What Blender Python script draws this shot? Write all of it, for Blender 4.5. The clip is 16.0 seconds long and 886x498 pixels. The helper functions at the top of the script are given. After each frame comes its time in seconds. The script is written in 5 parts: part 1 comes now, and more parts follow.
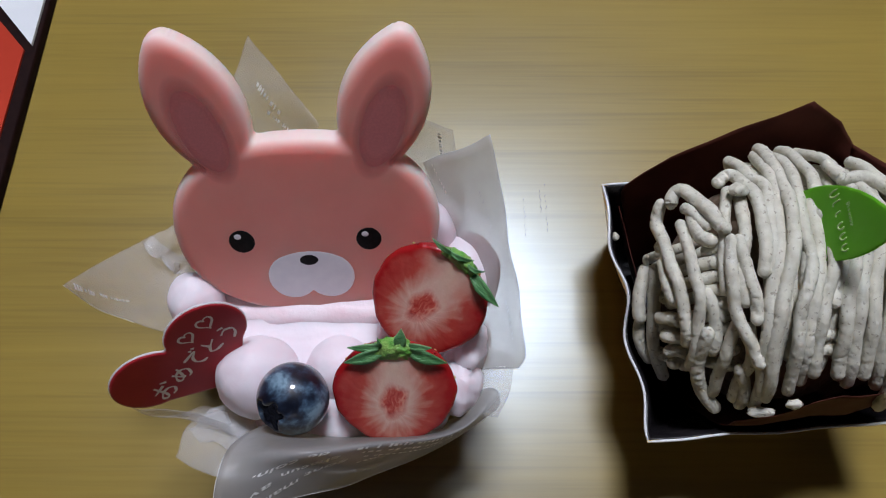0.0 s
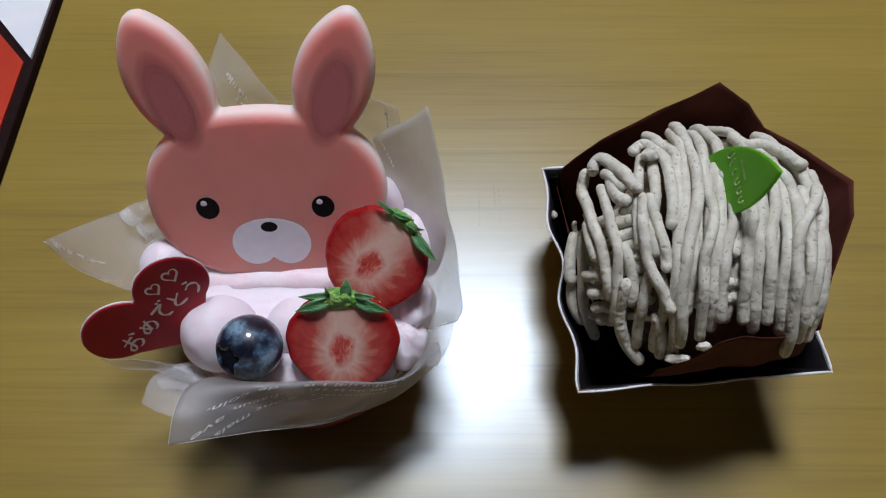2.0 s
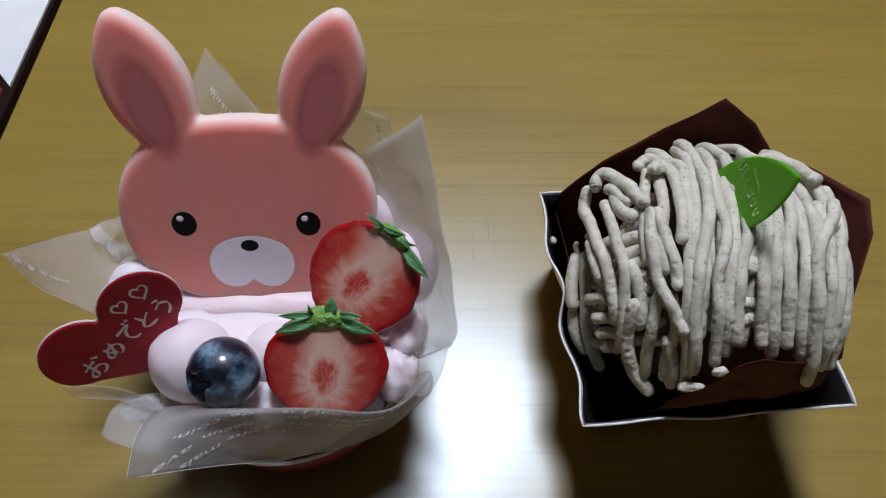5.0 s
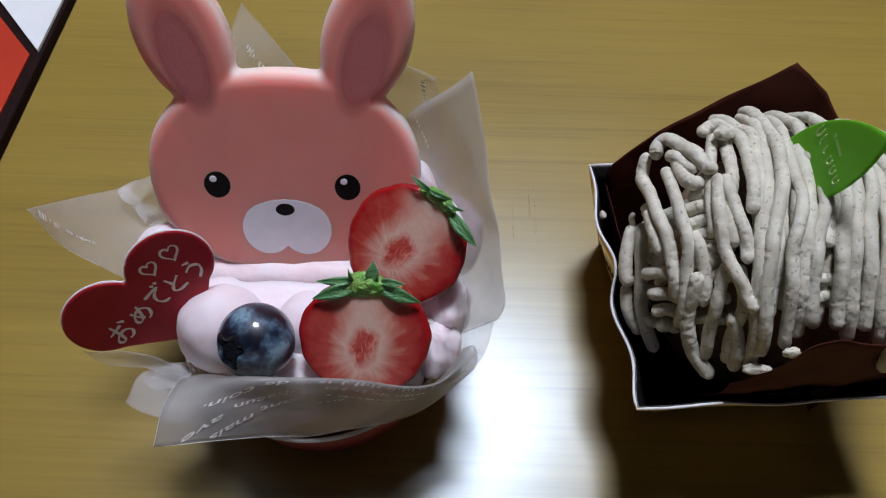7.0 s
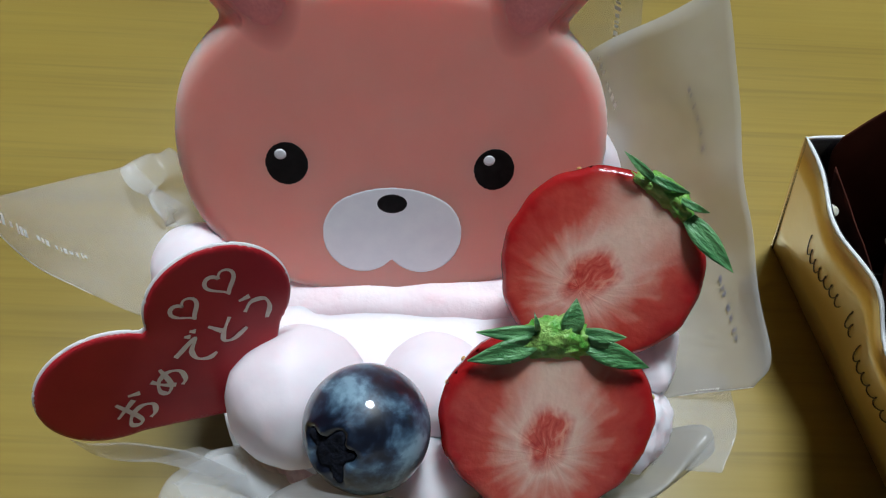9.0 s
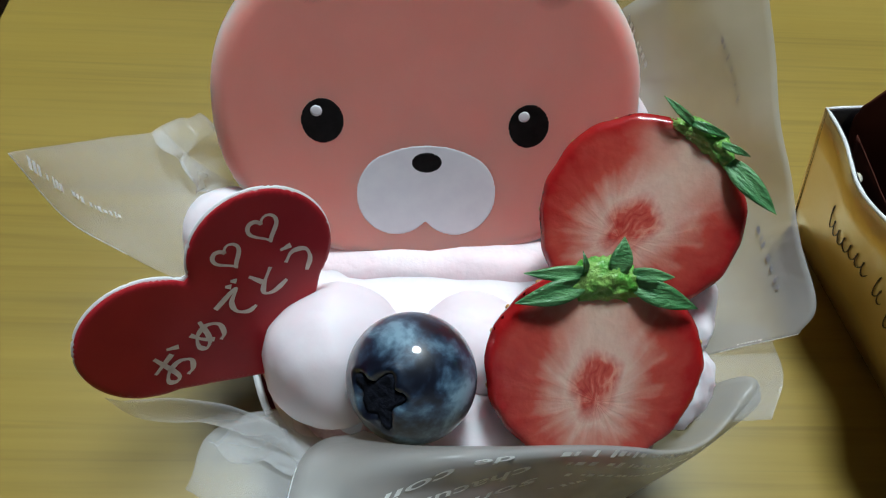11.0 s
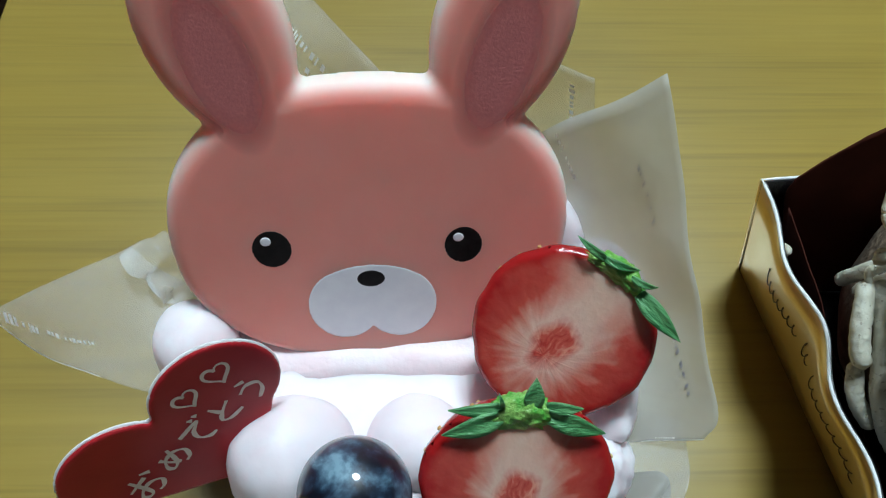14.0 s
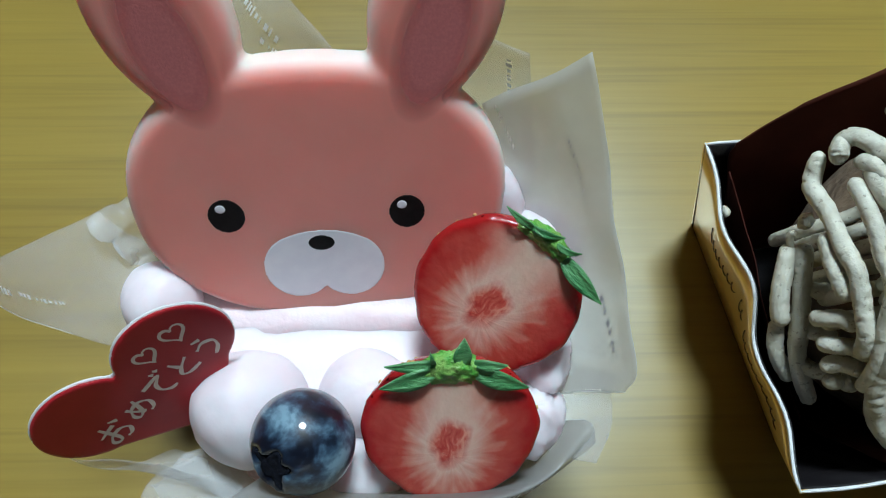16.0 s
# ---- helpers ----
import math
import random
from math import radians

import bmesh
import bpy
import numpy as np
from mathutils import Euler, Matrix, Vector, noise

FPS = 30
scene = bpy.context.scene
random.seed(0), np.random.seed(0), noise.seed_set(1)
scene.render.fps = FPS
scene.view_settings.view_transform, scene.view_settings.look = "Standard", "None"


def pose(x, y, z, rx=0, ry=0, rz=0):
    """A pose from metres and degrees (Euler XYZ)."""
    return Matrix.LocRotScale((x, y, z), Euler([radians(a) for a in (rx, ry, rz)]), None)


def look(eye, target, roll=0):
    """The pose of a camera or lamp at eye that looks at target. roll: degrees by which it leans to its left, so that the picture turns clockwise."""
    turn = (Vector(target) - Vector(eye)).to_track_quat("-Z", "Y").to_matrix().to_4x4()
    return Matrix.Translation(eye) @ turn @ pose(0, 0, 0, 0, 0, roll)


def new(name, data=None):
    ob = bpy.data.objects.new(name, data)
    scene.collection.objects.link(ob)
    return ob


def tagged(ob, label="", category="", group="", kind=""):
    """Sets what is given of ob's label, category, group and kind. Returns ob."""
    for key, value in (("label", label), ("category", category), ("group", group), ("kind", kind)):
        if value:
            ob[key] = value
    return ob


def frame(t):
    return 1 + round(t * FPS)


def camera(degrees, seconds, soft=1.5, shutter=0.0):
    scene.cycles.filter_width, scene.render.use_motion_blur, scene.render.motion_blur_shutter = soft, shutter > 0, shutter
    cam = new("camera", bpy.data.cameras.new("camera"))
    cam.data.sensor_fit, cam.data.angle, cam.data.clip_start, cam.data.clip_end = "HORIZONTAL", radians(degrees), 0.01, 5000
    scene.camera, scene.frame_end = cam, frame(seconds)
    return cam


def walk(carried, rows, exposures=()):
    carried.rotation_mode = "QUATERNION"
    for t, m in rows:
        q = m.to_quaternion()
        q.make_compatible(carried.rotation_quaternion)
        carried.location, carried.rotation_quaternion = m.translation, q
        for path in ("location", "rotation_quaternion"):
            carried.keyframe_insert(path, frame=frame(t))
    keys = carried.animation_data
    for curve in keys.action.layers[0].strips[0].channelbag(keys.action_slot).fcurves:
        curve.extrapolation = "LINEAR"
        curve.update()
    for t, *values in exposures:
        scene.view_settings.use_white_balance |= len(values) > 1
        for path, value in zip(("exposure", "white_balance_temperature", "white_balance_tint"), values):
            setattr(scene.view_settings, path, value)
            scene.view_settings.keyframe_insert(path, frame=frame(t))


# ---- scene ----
cam = camera(62.58, 16.0, soft=1.15)
PATH = [
    (0, (0.01223, 0.01095, 0.25614), (0.01220, 0.08971, 0.07230), 0.113),
    (0.5, (0.00781, -0.00528, 0.25817), (0.00852, 0.07764, 0.07617), 0.685),
    (1, (0.01915, -0.00415, 0.25764), (0.01965, 0.08119, 0.07676), 0.591),
    (1.5, (0.02771, -0.01183, 0.26145), (0.02722, 0.07782, 0.08267), -0.216),
    (2, (0.02928, -0.02374, 0.26289), (0.02893, 0.06981, 0.08612), -0.076),
    (2.5, (0.03242, -0.02389, 0.25594), (0.03191, 0.07287, 0.08091), -0.036),
    (3, (0.03314, -0.02360, 0.25535), (0.03260, 0.07431, 0.08096), 0.006),
    (3.5, (0.03243, -0.02949, 0.25208), (0.03284, 0.07441, 0.08119), 0.565),
    (6, (0.02355, -0.02894, 0.23364), (0.02700, 0.08164, 0.06702), 2.107),
    (6.5, (0.02184, -0.03359, 0.22858), (0.01767, 0.07484, 0.06058), -0.457),
    (7, (0.01971, -0.02930, 0.22667), (0.01820, 0.08044, 0.05947), 1.264),
    (7.5, (0.01133, -0.02705, 0.22421), (0.01215, 0.08249, 0.05688), 2.157),
    (8, (0.00306, -0.01614, 0.21215), (0.00627, 0.09270, 0.04439), 3.380),
    (8.5, (-0.00917, 0.00432, 0.18960), (-0.00578, 0.10899, 0.01921), 4.101),
    (9, (-0.02188, 0.01790, 0.16775), (-0.01480, 0.12082, -0.00359), 5.565),
    (9.5, (-0.02801, 0.01612, 0.16231), (-0.01908, 0.12204, -0.00711), 6.078),
    (9.7, (-0.02859, 0.01432, 0.15910), (-0.01950, 0.12151, -0.00951), 5.828),
    (11.8, (-0.03146, 0.00598, 0.15982), (-0.02138, 0.11734, -0.00600), 5.541),
    (12, (-0.03226, 0.00768, 0.16402), (-0.02241, 0.11861, -0.00211), 5.322),
    (12.5, (-0.03302, 0.01382, 0.17244), (-0.02171, 0.12183, 0.00449), 5.917),
    (13, (-0.02778, 0.01994, 0.18100), (-0.01773, 0.12496, 0.01110), 4.965),
    (13.5, (-0.02305, 0.02405, 0.18440), (-0.01519, 0.12609, 0.01257), 3.803),
    (14, (-0.01775, 0.02896, 0.18704), (-0.01063, 0.12428, 0.01135), 3.497),
    (14.5, (-0.01407, 0.02935, 0.19190), (-0.00873, 0.11542, 0.01144), 2.593),
    (15, (-0.00916, 0.03069, 0.19554), (-0.00386, 0.11362, 0.01362), 2.554),
    (15.5, (-0.00748, 0.03048, 0.19727), (-0.00279, 0.11310, 0.01519), 2.211),
    (16, (-0.00595, 0.02923, 0.19799), (-0.00023, 0.10960, 0.01494), 3.349),
]
walk(cam, [(t, look(eye, target, roll)) for t, eye, target, roll in PATH],
     [(0.0, -0.27, 6550, 14), (7.0, -0.21, 6550, 15), (8.0, -0.05, 6500, 11), (9.0, 0.09, 6500, 0), (12.0, 0.14, 6400, -5), (14.0, 0.15, 6120, -9), (16.0, 0.15, 6100, -7)])

# ---------------------------------------------------------------- light
world = bpy.data.worlds.new("room_air")
scene.world = world
world.use_nodes = True
world.node_tree.nodes["Background"].inputs[0].default_value = (0.75, 0.85, 1.0, 1)
world.node_tree.nodes["Background"].inputs[1].default_value = 0.0
LAMP = (0.08, 0.655, 1.62)
LAMP_RADIUS = 0.20
LAMP_POWER = 88.0


# ---------------------------------------------------------------- materials
def shader(name, colour, rough=0.5, metal=0.0, second=None, scale=200.0, stretch=(1, 1, 1), bump=0.0, bump_scale=600.0,
           subsurface=0.0, radius=(0.004, 0.0015, 0.001), coat=0.0, specular=0.5, detail=4.0, ramp=(0.35, 0.65)):
    """A principled surface with two scales of noise in its colour and a fine relief."""
    m = bpy.data.materials.new(name)
    m.use_nodes = True
    nt = m.node_tree
    b = nt.nodes["Principled BSDF"]
    b.inputs["Roughness"].default_value = rough
    b.inputs["Metallic"].default_value = metal
    b.inputs["Specular IOR Level"].default_value = specular
    b.inputs["Coat Weight"].default_value = coat
    b.inputs["Coat Roughness"].default_value = 0.12
    b.inputs["Base Color"].default_value = (*colour, 1)
    if subsurface:
        b.inputs["Subsurface Weight"].default_value = subsurface
        b.inputs["Subsurface Radius"].default_value = radius
        b.inputs["Subsurface Scale"].default_value = 1.0
    co = nt.nodes.new("ShaderNodeTexCoord")
    mp = nt.nodes.new("ShaderNodeMapping")
    mp.inputs["Scale"].default_value = stretch
    nt.links.new(co.outputs["Object"], mp.inputs["Vector"])
    if second:
        n1 = nt.nodes.new("ShaderNodeTexNoise")
        n1.inputs["Scale"].default_value = scale
        n1.inputs["Detail"].default_value = detail
        r1 = nt.nodes.new("ShaderNodeValToRGB")
        r1.color_ramp.elements[0].position, r1.color_ramp.elements[1].position = ramp
        r1.color_ramp.elements[0].color, r1.color_ramp.elements[1].color = (*colour, 1), (*second, 1)
        nt.links.new(mp.outputs["Vector"], n1.inputs["Vector"])
        nt.links.new(n1.outputs["Fac"], r1.inputs["Fac"])
        nt.links.new(r1.outputs["Color"], b.inputs["Base Color"])
    if bump:
        n2 = nt.nodes.new("ShaderNodeTexNoise")
        n2.inputs["Scale"].default_value = bump_scale
        n2.inputs["Detail"].default_value = 5.0
        bp = nt.nodes.new("ShaderNodeBump")
        bp.inputs["Strength"].default_value = bump
        bp.inputs["Distance"].default_value = 0.001
        nt.links.new(mp.outputs["Vector"], n2.inputs["Vector"])
        nt.links.new(n2.outputs["Fac"], bp.inputs["Height"])
        nt.links.new(bp.outputs["Normal"], b.inputs["Normal"])
    return m


def link_math(nt, op, a, b=None):
    n = nt.nodes.new("ShaderNodeMath")
    n.operation = op
    for i, v in enumerate((a, b)):
        if v is None:
            continue
        if isinstance(v, (int, float)):
            n.inputs[i].default_value = v
        else:
            nt.links.new(v, n.inputs[i])
    return n.outputs[0]


def ramp_node(nt, fac, stops):
    r = nt.nodes.new("ShaderNodeValToRGB")
    while len(r.color_ramp.elements) < len(stops):
        r.color_ramp.elements.new(0.5)
    for e, (p, c) in zip(r.color_ramp.elements, stops):
        e.position, e.color = p, (*c, 1)
    nt.links.new(fac, r.inputs["Fac"])
    return r.outputs["Color"]


def mix_node(nt, fac, a, b):
    m = nt.nodes.new("ShaderNodeMix")
    m.data_type = "RGBA"
    for key, v in ((0, fac), (6, a), (7, b)):
        if isinstance(v, (int, float)):
            m.inputs[key].default_value = v
        elif isinstance(v, tuple):
            m.inputs[key].default_value = (*v, 1)
        else:
            nt.links.new(v, m.inputs[key])
    return m.outputs[2]


def noise_node(nt, vector, scale, detail=4.0, stretch=None, distortion=0.0):
    n = nt.nodes.new("ShaderNodeTexNoise")
    n.inputs["Scale"].default_value, n.inputs["Detail"].default_value, n.inputs["Distortion"].default_value = scale, detail, distortion
    if stretch:
        mp = nt.nodes.new("ShaderNodeMapping")
        mp.inputs["Scale"].default_value = stretch
        nt.links.new(vector, mp.inputs["Vector"])
        vector = mp.outputs["Vector"]
    nt.links.new(vector, n.inputs["Vector"])
    return n.outputs["Fac"]


def wood_material():
    m = bpy.data.materials.new("table_wood")
    m.use_nodes = True
    nt = m.node_tree
    b = nt.nodes["Principled BSDF"]
    co = nt.nodes.new("ShaderNodeTexCoord").outputs["Object"]
    broad = noise_node(nt, co, 9.0, 3.0, (0.35, 3.0, 1), 0.6)
    fine = noise_node(nt, co, 60.0, 6.0, (0.12, 4.0, 1), 0.8)
    fibre = noise_node(nt, co, 420.0, 3.0, (0.05, 1.6, 1))
    streak = noise_node(nt, co, 70.0, 6.0, (0.06, 3.4, 1), 1.2)
    base = ramp_node(nt, broad, [(0.25, (0.262, 0.170, 0.027)), (0.75, (0.352, 0.240, 0.044))])
    base = mix_node(nt, link_math(nt, "MULTIPLY", ramp_node(nt, fine, [(0.30, (0, 0, 0)), (0.72, (1, 1, 1))]), 0.36), base, (0.17, 0.11, 0.02))
    dark = ramp_node(nt, streak, [(0.54, (0, 0, 0)), (0.68, (1, 1, 1))])
    base = mix_node(nt, link_math(nt, "MULTIPLY", dark, 0.22), base, (0.08, 0.05, 0.013))
    pale = ramp_node(nt, fibre, [(0.35, (0, 0, 0)), (0.75, (1, 1, 1))])
    base = mix_node(nt, link_math(nt, "MULTIPLY", pale, 0.22), base, (0.39, 0.295, 0.07))
    nt.links.new(base, b.inputs["Base Color"])
    rough = link_math(nt, "ADD", link_math(nt, "MULTIPLY", noise_node(nt, co, 40.0, 4.0), 0.06), 0.27)
    nt.links.new(rough, b.inputs["Roughness"])
    b.inputs["Specular IOR Level"].default_value = 0.86
    b.inputs["Specular Tint"].default_value = (0.74, 0.90, 1.0, 1)
    b.inputs["Coat Weight"].default_value = 0.04
    b.inputs["Coat Roughness"].default_value = 0.36
    bp = nt.nodes.new("ShaderNodeBump")
    bp.inputs["Strength"].default_value, bp.inputs["Distance"].default_value = 0.015, 0.0002
    nt.links.new(fine, bp.inputs["Height"])
    nt.links.new(bp.outputs["Normal"], b.inputs["Normal"])
    return m


def film_material(name, cover=0.26, tint=(0.80, 0.81, 0.82)):
    """Frosted clear plastic film: partly see-through, partly a milky scatter, with a soft gloss."""
    m = bpy.data.materials.new(name)
    m.use_nodes = True
    nt = m.node_tree
    b = nt.nodes["Principled BSDF"]
    b.inputs["Base Color"].default_value = (*tint, 1)
    b.inputs["Roughness"].default_value = 0.28
    out = nt.nodes["Material Output"]
    co = nt.nodes.new("ShaderNodeTexCoord").outputs["Object"]
    clear = nt.nodes.new("ShaderNodeBsdfTransparent")
    milky = nt.nodes.new("ShaderNodeBsdfTranslucent")
    milky.inputs["Color"].default_value = (*tint, 1)
    body = nt.nodes.new("ShaderNodeMixShader")
    body.inputs[0].default_value = 0.35
    nt.links.new(b.outputs[0], body.inputs[1])
    nt.links.new(milky.outputs[0], body.inputs[2])
    mix = nt.nodes.new("ShaderNodeMixShader")
    fac = link_math(nt, "ADD", link_math(nt, "MULTIPLY", noise_node(nt, co, 60.0, 3.0), 0.22), cover - 0.11)
    nt.links.new(fac, mix.inputs[0])
    nt.links.new(clear.outputs[0], mix.inputs[1])
    nt.links.new(body.outputs[0], mix.inputs[2])
    nt.links.new(mix.outputs[0], out.inputs["Surface"])
    bp = nt.nodes.new("ShaderNodeBump")
    bp.inputs["Strength"].default_value, bp.inputs["Distance"].default_value = 0.35, 0.001
    nt.links.new(noise_node(nt, co, 90.0, 2.0, None, 1.5), bp.inputs["Height"])
    nt.links.new(bp.outputs["Normal"], b.inputs["Normal"])
    return m


def strawberry_cut_material():
    """Cut strawberry flesh: a pale band from calyx to tip, red flanks with fine rays, a torn red pith."""
    m = bpy.data.materials.new("strawberry_flesh")
    m.use_nodes = True
    nt = m.node_tree
    b = nt.nodes["Principled BSDF"]
    co = nt.nodes.new("ShaderNodeTexCoord").outputs["Object"]
    sep = nt.nodes.new("ShaderNodeSeparateXYZ")
    nt.links.new(co, sep.inputs[0])
    x, y = sep.outputs[0], sep.outputs[1]

    def length(p, q):
        return link_math(nt, "SQRT", link_math(nt, "ADD", link_math(nt, "MULTIPLY", p, p), link_math(nt, "MULTIPLY", q, q)))

    r = length(x, y)
    wob = link_math(nt, "SUBTRACT", noise_node(nt, co, 190.0, 5.0), 0.5)
    ang = link_math(nt, "ARCTAN2", link_math(nt, "ADD", y, 0.004), x)
    comb = nt.nodes.new("ShaderNodeCombineXYZ")
    nt.links.new(link_math(nt, "MULTIPLY", ang, 3.0), comb.inputs[0])
    nt.links.new(link_math(nt, "MULTIPLY", r, 110.0), comb.inputs[1])
    rays = noise_node(nt, comb.outputs[0], 1.5, 2.5, None, 0.2)
    # how far out on the flank, the pale band being longer than wide
    out = link_math(nt, "DIVIDE", length(x, link_math(nt, "MULTIPLY", y, 0.64)), 0.0164)
    out = link_math(nt, "ADD", out, link_math(nt, "MULTIPLY", link_math(nt, "MULTIPLY", link_math(nt, "SUBTRACT", rays, 0.5), out), 0.70))
    out = link_math(nt, "ADD", out, link_math(nt, "MULTIPLY", wob, 0.30))
    col = ramp_node(nt, out, [(0.28, (0.68, 0.44, 0.36)), (0.46, (0.58, 0.22, 0.165)), (0.60, (0.48, 0.070, 0.050)), (0.92, (0.36, 0.014, 0.015))])
    # pale shoulder under the calyx, between the flanks
    up = link_math(nt, "DIVIDE", link_math(nt, "SUBTRACT", y, link_math(nt, "MULTIPLY", link_math(nt, "ABSOLUTE", x), 0.75)), 0.016)
    up = link_math(nt, "ADD", up, link_math(nt, "MULTIPLY", wob, 0.5))
    col = mix_node(nt, ramp_node(nt, up, [(0.10, (0, 0, 0)), (0.75, (0.85, 0.85, 0.85))]), col, (0.66, 0.47, 0.37))
    # the skin's red rim
    rim = link_math(nt, "ADD", link_math(nt, "DIVIDE", r, 0.0167), link_math(nt, "MULTIPLY", wob, 0.16))
    col = mix_node(nt, ramp_node(nt, rim, [(0.84, (0, 0, 0)), (0.97, (1, 1, 1))]), col, (0.36, 0.010, 0.012))
    # pith: an upright oval of torn red fibres with a paler ring
    pr = length(link_math(nt, "DIVIDE", x, 0.0044), link_math(nt, "DIVIDE", link_math(nt, "ADD", y, 0.0012), 0.0062))
    pr = link_math(nt, "ADD", pr, link_math(nt, "MULTIPLY", wob, 1.1))
    fibre = noise_node(nt, co, 700.0, 5.0, (1, 0.45, 1), 1.0)
    pith = ramp_node(nt, fibre, [(0.34, (0.40, 0.022, 0.018)), (0.52, (0.54, 0.085, 0.060)), (0.70, (0.70, 0.28, 0.20))])
    col = mix_node(nt, ramp_node(nt, pr, [(0.55, (0.95, 0.95, 0.95)), (1.25, (0, 0, 0))]), col, pith)
    nt.links.new(col, b.inputs["Base Color"])
    b.inputs["Roughness"].default_value = 0.24
    b.inputs["Subsurface Weight"].default_value = 0.45
    b.inputs["Subsurface Radius"].default_value = (0.006, 0.0022, 0.0016)
    b.inputs["Subsurface Scale"].default_value = 1.0
    bp = nt.nodes.new("ShaderNodeBump")
    bp.inputs["Strength"].default_value, bp.inputs["Distance"].default_value = 0.35, 0.0006
    nt.links.new(link_math(nt, "ADD", noise_node(nt, co, 420.0, 4.0), link_math(nt, "MULTIPLY", rays, 0.8)), bp.inputs["Height"])
    nt.links.new(bp.outputs["Normal"], b.inputs["Normal"])
    return m


def blueberry_material():
    m = bpy.data.materials.new("blueberry_skin")
    m.use_nodes = True
    nt = m.node_tree
    b = nt.nodes["Principled BSDF"]
    co = nt.nodes.new("ShaderNodeTexCoord").outputs["Object"]
    cloud = noise_node(nt, co, 150.0, 9.0, None, 0.5)
    speck = noise_node(nt, co, 900.0, 4.0)
    mixv = link_math(nt, "ADD", link_math(nt, "MULTIPLY", cloud, 0.85), link_math(nt, "MULTIPLY", speck, 0.15))
    col = ramp_node(nt, mixv, [(0.43, (0.003, 0.005, 0.013)), (0.485, (0.010, 0.020, 0.042)), (0.53, (0.030, 0.058, 0.098)), (0.58, (0.070, 0.125, 0.18)), (0.66, (0.19, 0.30, 0.38))])
    nt.links.new(col, b.inputs["Base Color"])
    nt.links.new(ramp_node(nt, mixv, [(0.4, (0.34, 0.34, 0.34)), (0.6, (0.55, 0.55, 0.55))]), b.inputs["Roughness"])
    bp = nt.nodes.new("ShaderNodeBump")
    b.inputs["Coat Weight"].default_value, b.inputs["Coat Roughness"].default_value = 0.8, 0.04
    bp.inputs["Strength"].default_value, bp.inputs["Distance"].default_value = 0.15, 0.0006
    nt.links.new(cloud, bp.inputs["Height"])
    nt.links.new(bp.outputs["Normal"], b.inputs["Normal"])
    return m


WOOD = wood_material()
PINK = shader("pink_rabbit_plate", (0.82, 0.325, 0.275), 0.5, specular=0.3, second=(0.84, 0.345, 0.295), scale=90, bump=0.03, bump_scale=900, subsurface=0.8, radius=(0.009, 0.0026, 0.0022))
PINK_EAR = shader("inner_ear_print", (0.57, 0.175, 0.175), 0.6, specular=0.3, second=(0.64, 0.205, 0.20), scale=1500, bump=0.16, bump_scale=2200, ramp=(0.40, 0.66))
_nt = PINK_EAR.node_tree
_sep = _nt.nodes.new("ShaderNodeSeparateXYZ")
_nt.links.new(_nt.nodes.new("ShaderNodeTexCoord").outputs["Object"], _sep.inputs[0])
_x = link_math(_nt, "SUBTRACT", link_math(_nt, "ABSOLUTE", link_math(_nt, "SUBTRACT", _sep.outputs[0], 0.0002)), 0.0230)
_y = link_math(_nt, "SUBTRACT", _sep.outputs[1], 0.0215)
_u = link_math(_nt, "DIVIDE", link_math(_nt, "SUBTRACT", link_math(_nt, "MULTIPLY", _x, 0.956), link_math(_nt, "MULTIPLY", _y, 0.292)), 0.0074)
_v = link_math(_nt, "DIVIDE", link_math(_nt, "ADD", link_math(_nt, "MULTIPLY", _x, 0.292), link_math(_nt, "MULTIPLY", _y, 0.956)), 0.0164)
_k = link_math(_nt, "SQRT", link_math(_nt, "ADD", link_math(_nt, "MULTIPLY", _u, _u), link_math(_nt, "MULTIPLY", _v, _v)))
_mx = _nt.nodes.new("ShaderNodeMixShader")
_nt.links.new(ramp_node(_nt, _k, [(0.50, (0.92, 0.92, 0.92)), (1.0, (0, 0, 0))]), _mx.inputs[0])
_nt.links.new(_nt.nodes.new("ShaderNodeBsdfTransparent").outputs[0], _mx.inputs[1])
_nt.links.new(_nt.nodes["Principled BSDF"].outputs[0], _mx.inputs[2])
_nt.links.new(_mx.outputs[0], _nt.nodes["Material Output"].inputs["Surface"])
# pink face; the sides fade to pale, the lamp-lit rim put into their colour
_nt = PINK.node_tree
_sep = _nt.nodes.new("ShaderNodeSeparateXYZ")
_nt.links.new(_nt.nodes.new("ShaderNodeTexCoord").outputs["Object"], _sep.inputs[0])
_old = _nt.nodes["Principled BSDF"].inputs["Base Color"].links[0].from_socket
_lit_rim = ramp_node(_nt, link_math(_nt, "MULTIPLY", _sep.outputs[2], -100.0), [(0.02, (0, 0, 0)), (0.22, (1, 1, 1))])
_nt.links.new(mix_node(_nt, _lit_rim, _old, (0.92, 0.68, 0.63)), _nt.nodes["Principled BSDF"].inputs["Base Color"])
BLACK_PRINT = shader("black_print", (0.004, 0.003, 0.003), 0.5, specular=0.15, second=(0.010, 0.008, 0.008), scale=500)
WHITE_PRINT = shader("white_print", (0.78, 0.76, 0.80), 0.40, second=(0.82, 0.80, 0.83), scale=300)
CREAM = shader("whipped_cream", (0.78, 0.685, 0.725), 0.55, second=(0.82, 0.735, 0.77), scale=70, bump=0.14, bump_scale=260, subsurface=0.7, radius=(0.006, 0.0045, 0.0045))
CREAM_PINK = shader("pink_cream", (0.80, 0.64, 0.67), 0.6, second=(0.83, 0.72, 0.745), scale=120, bump=0.25, bump_scale=500, subsurface=0.3, radius=(0.004, 0.002, 0.002))
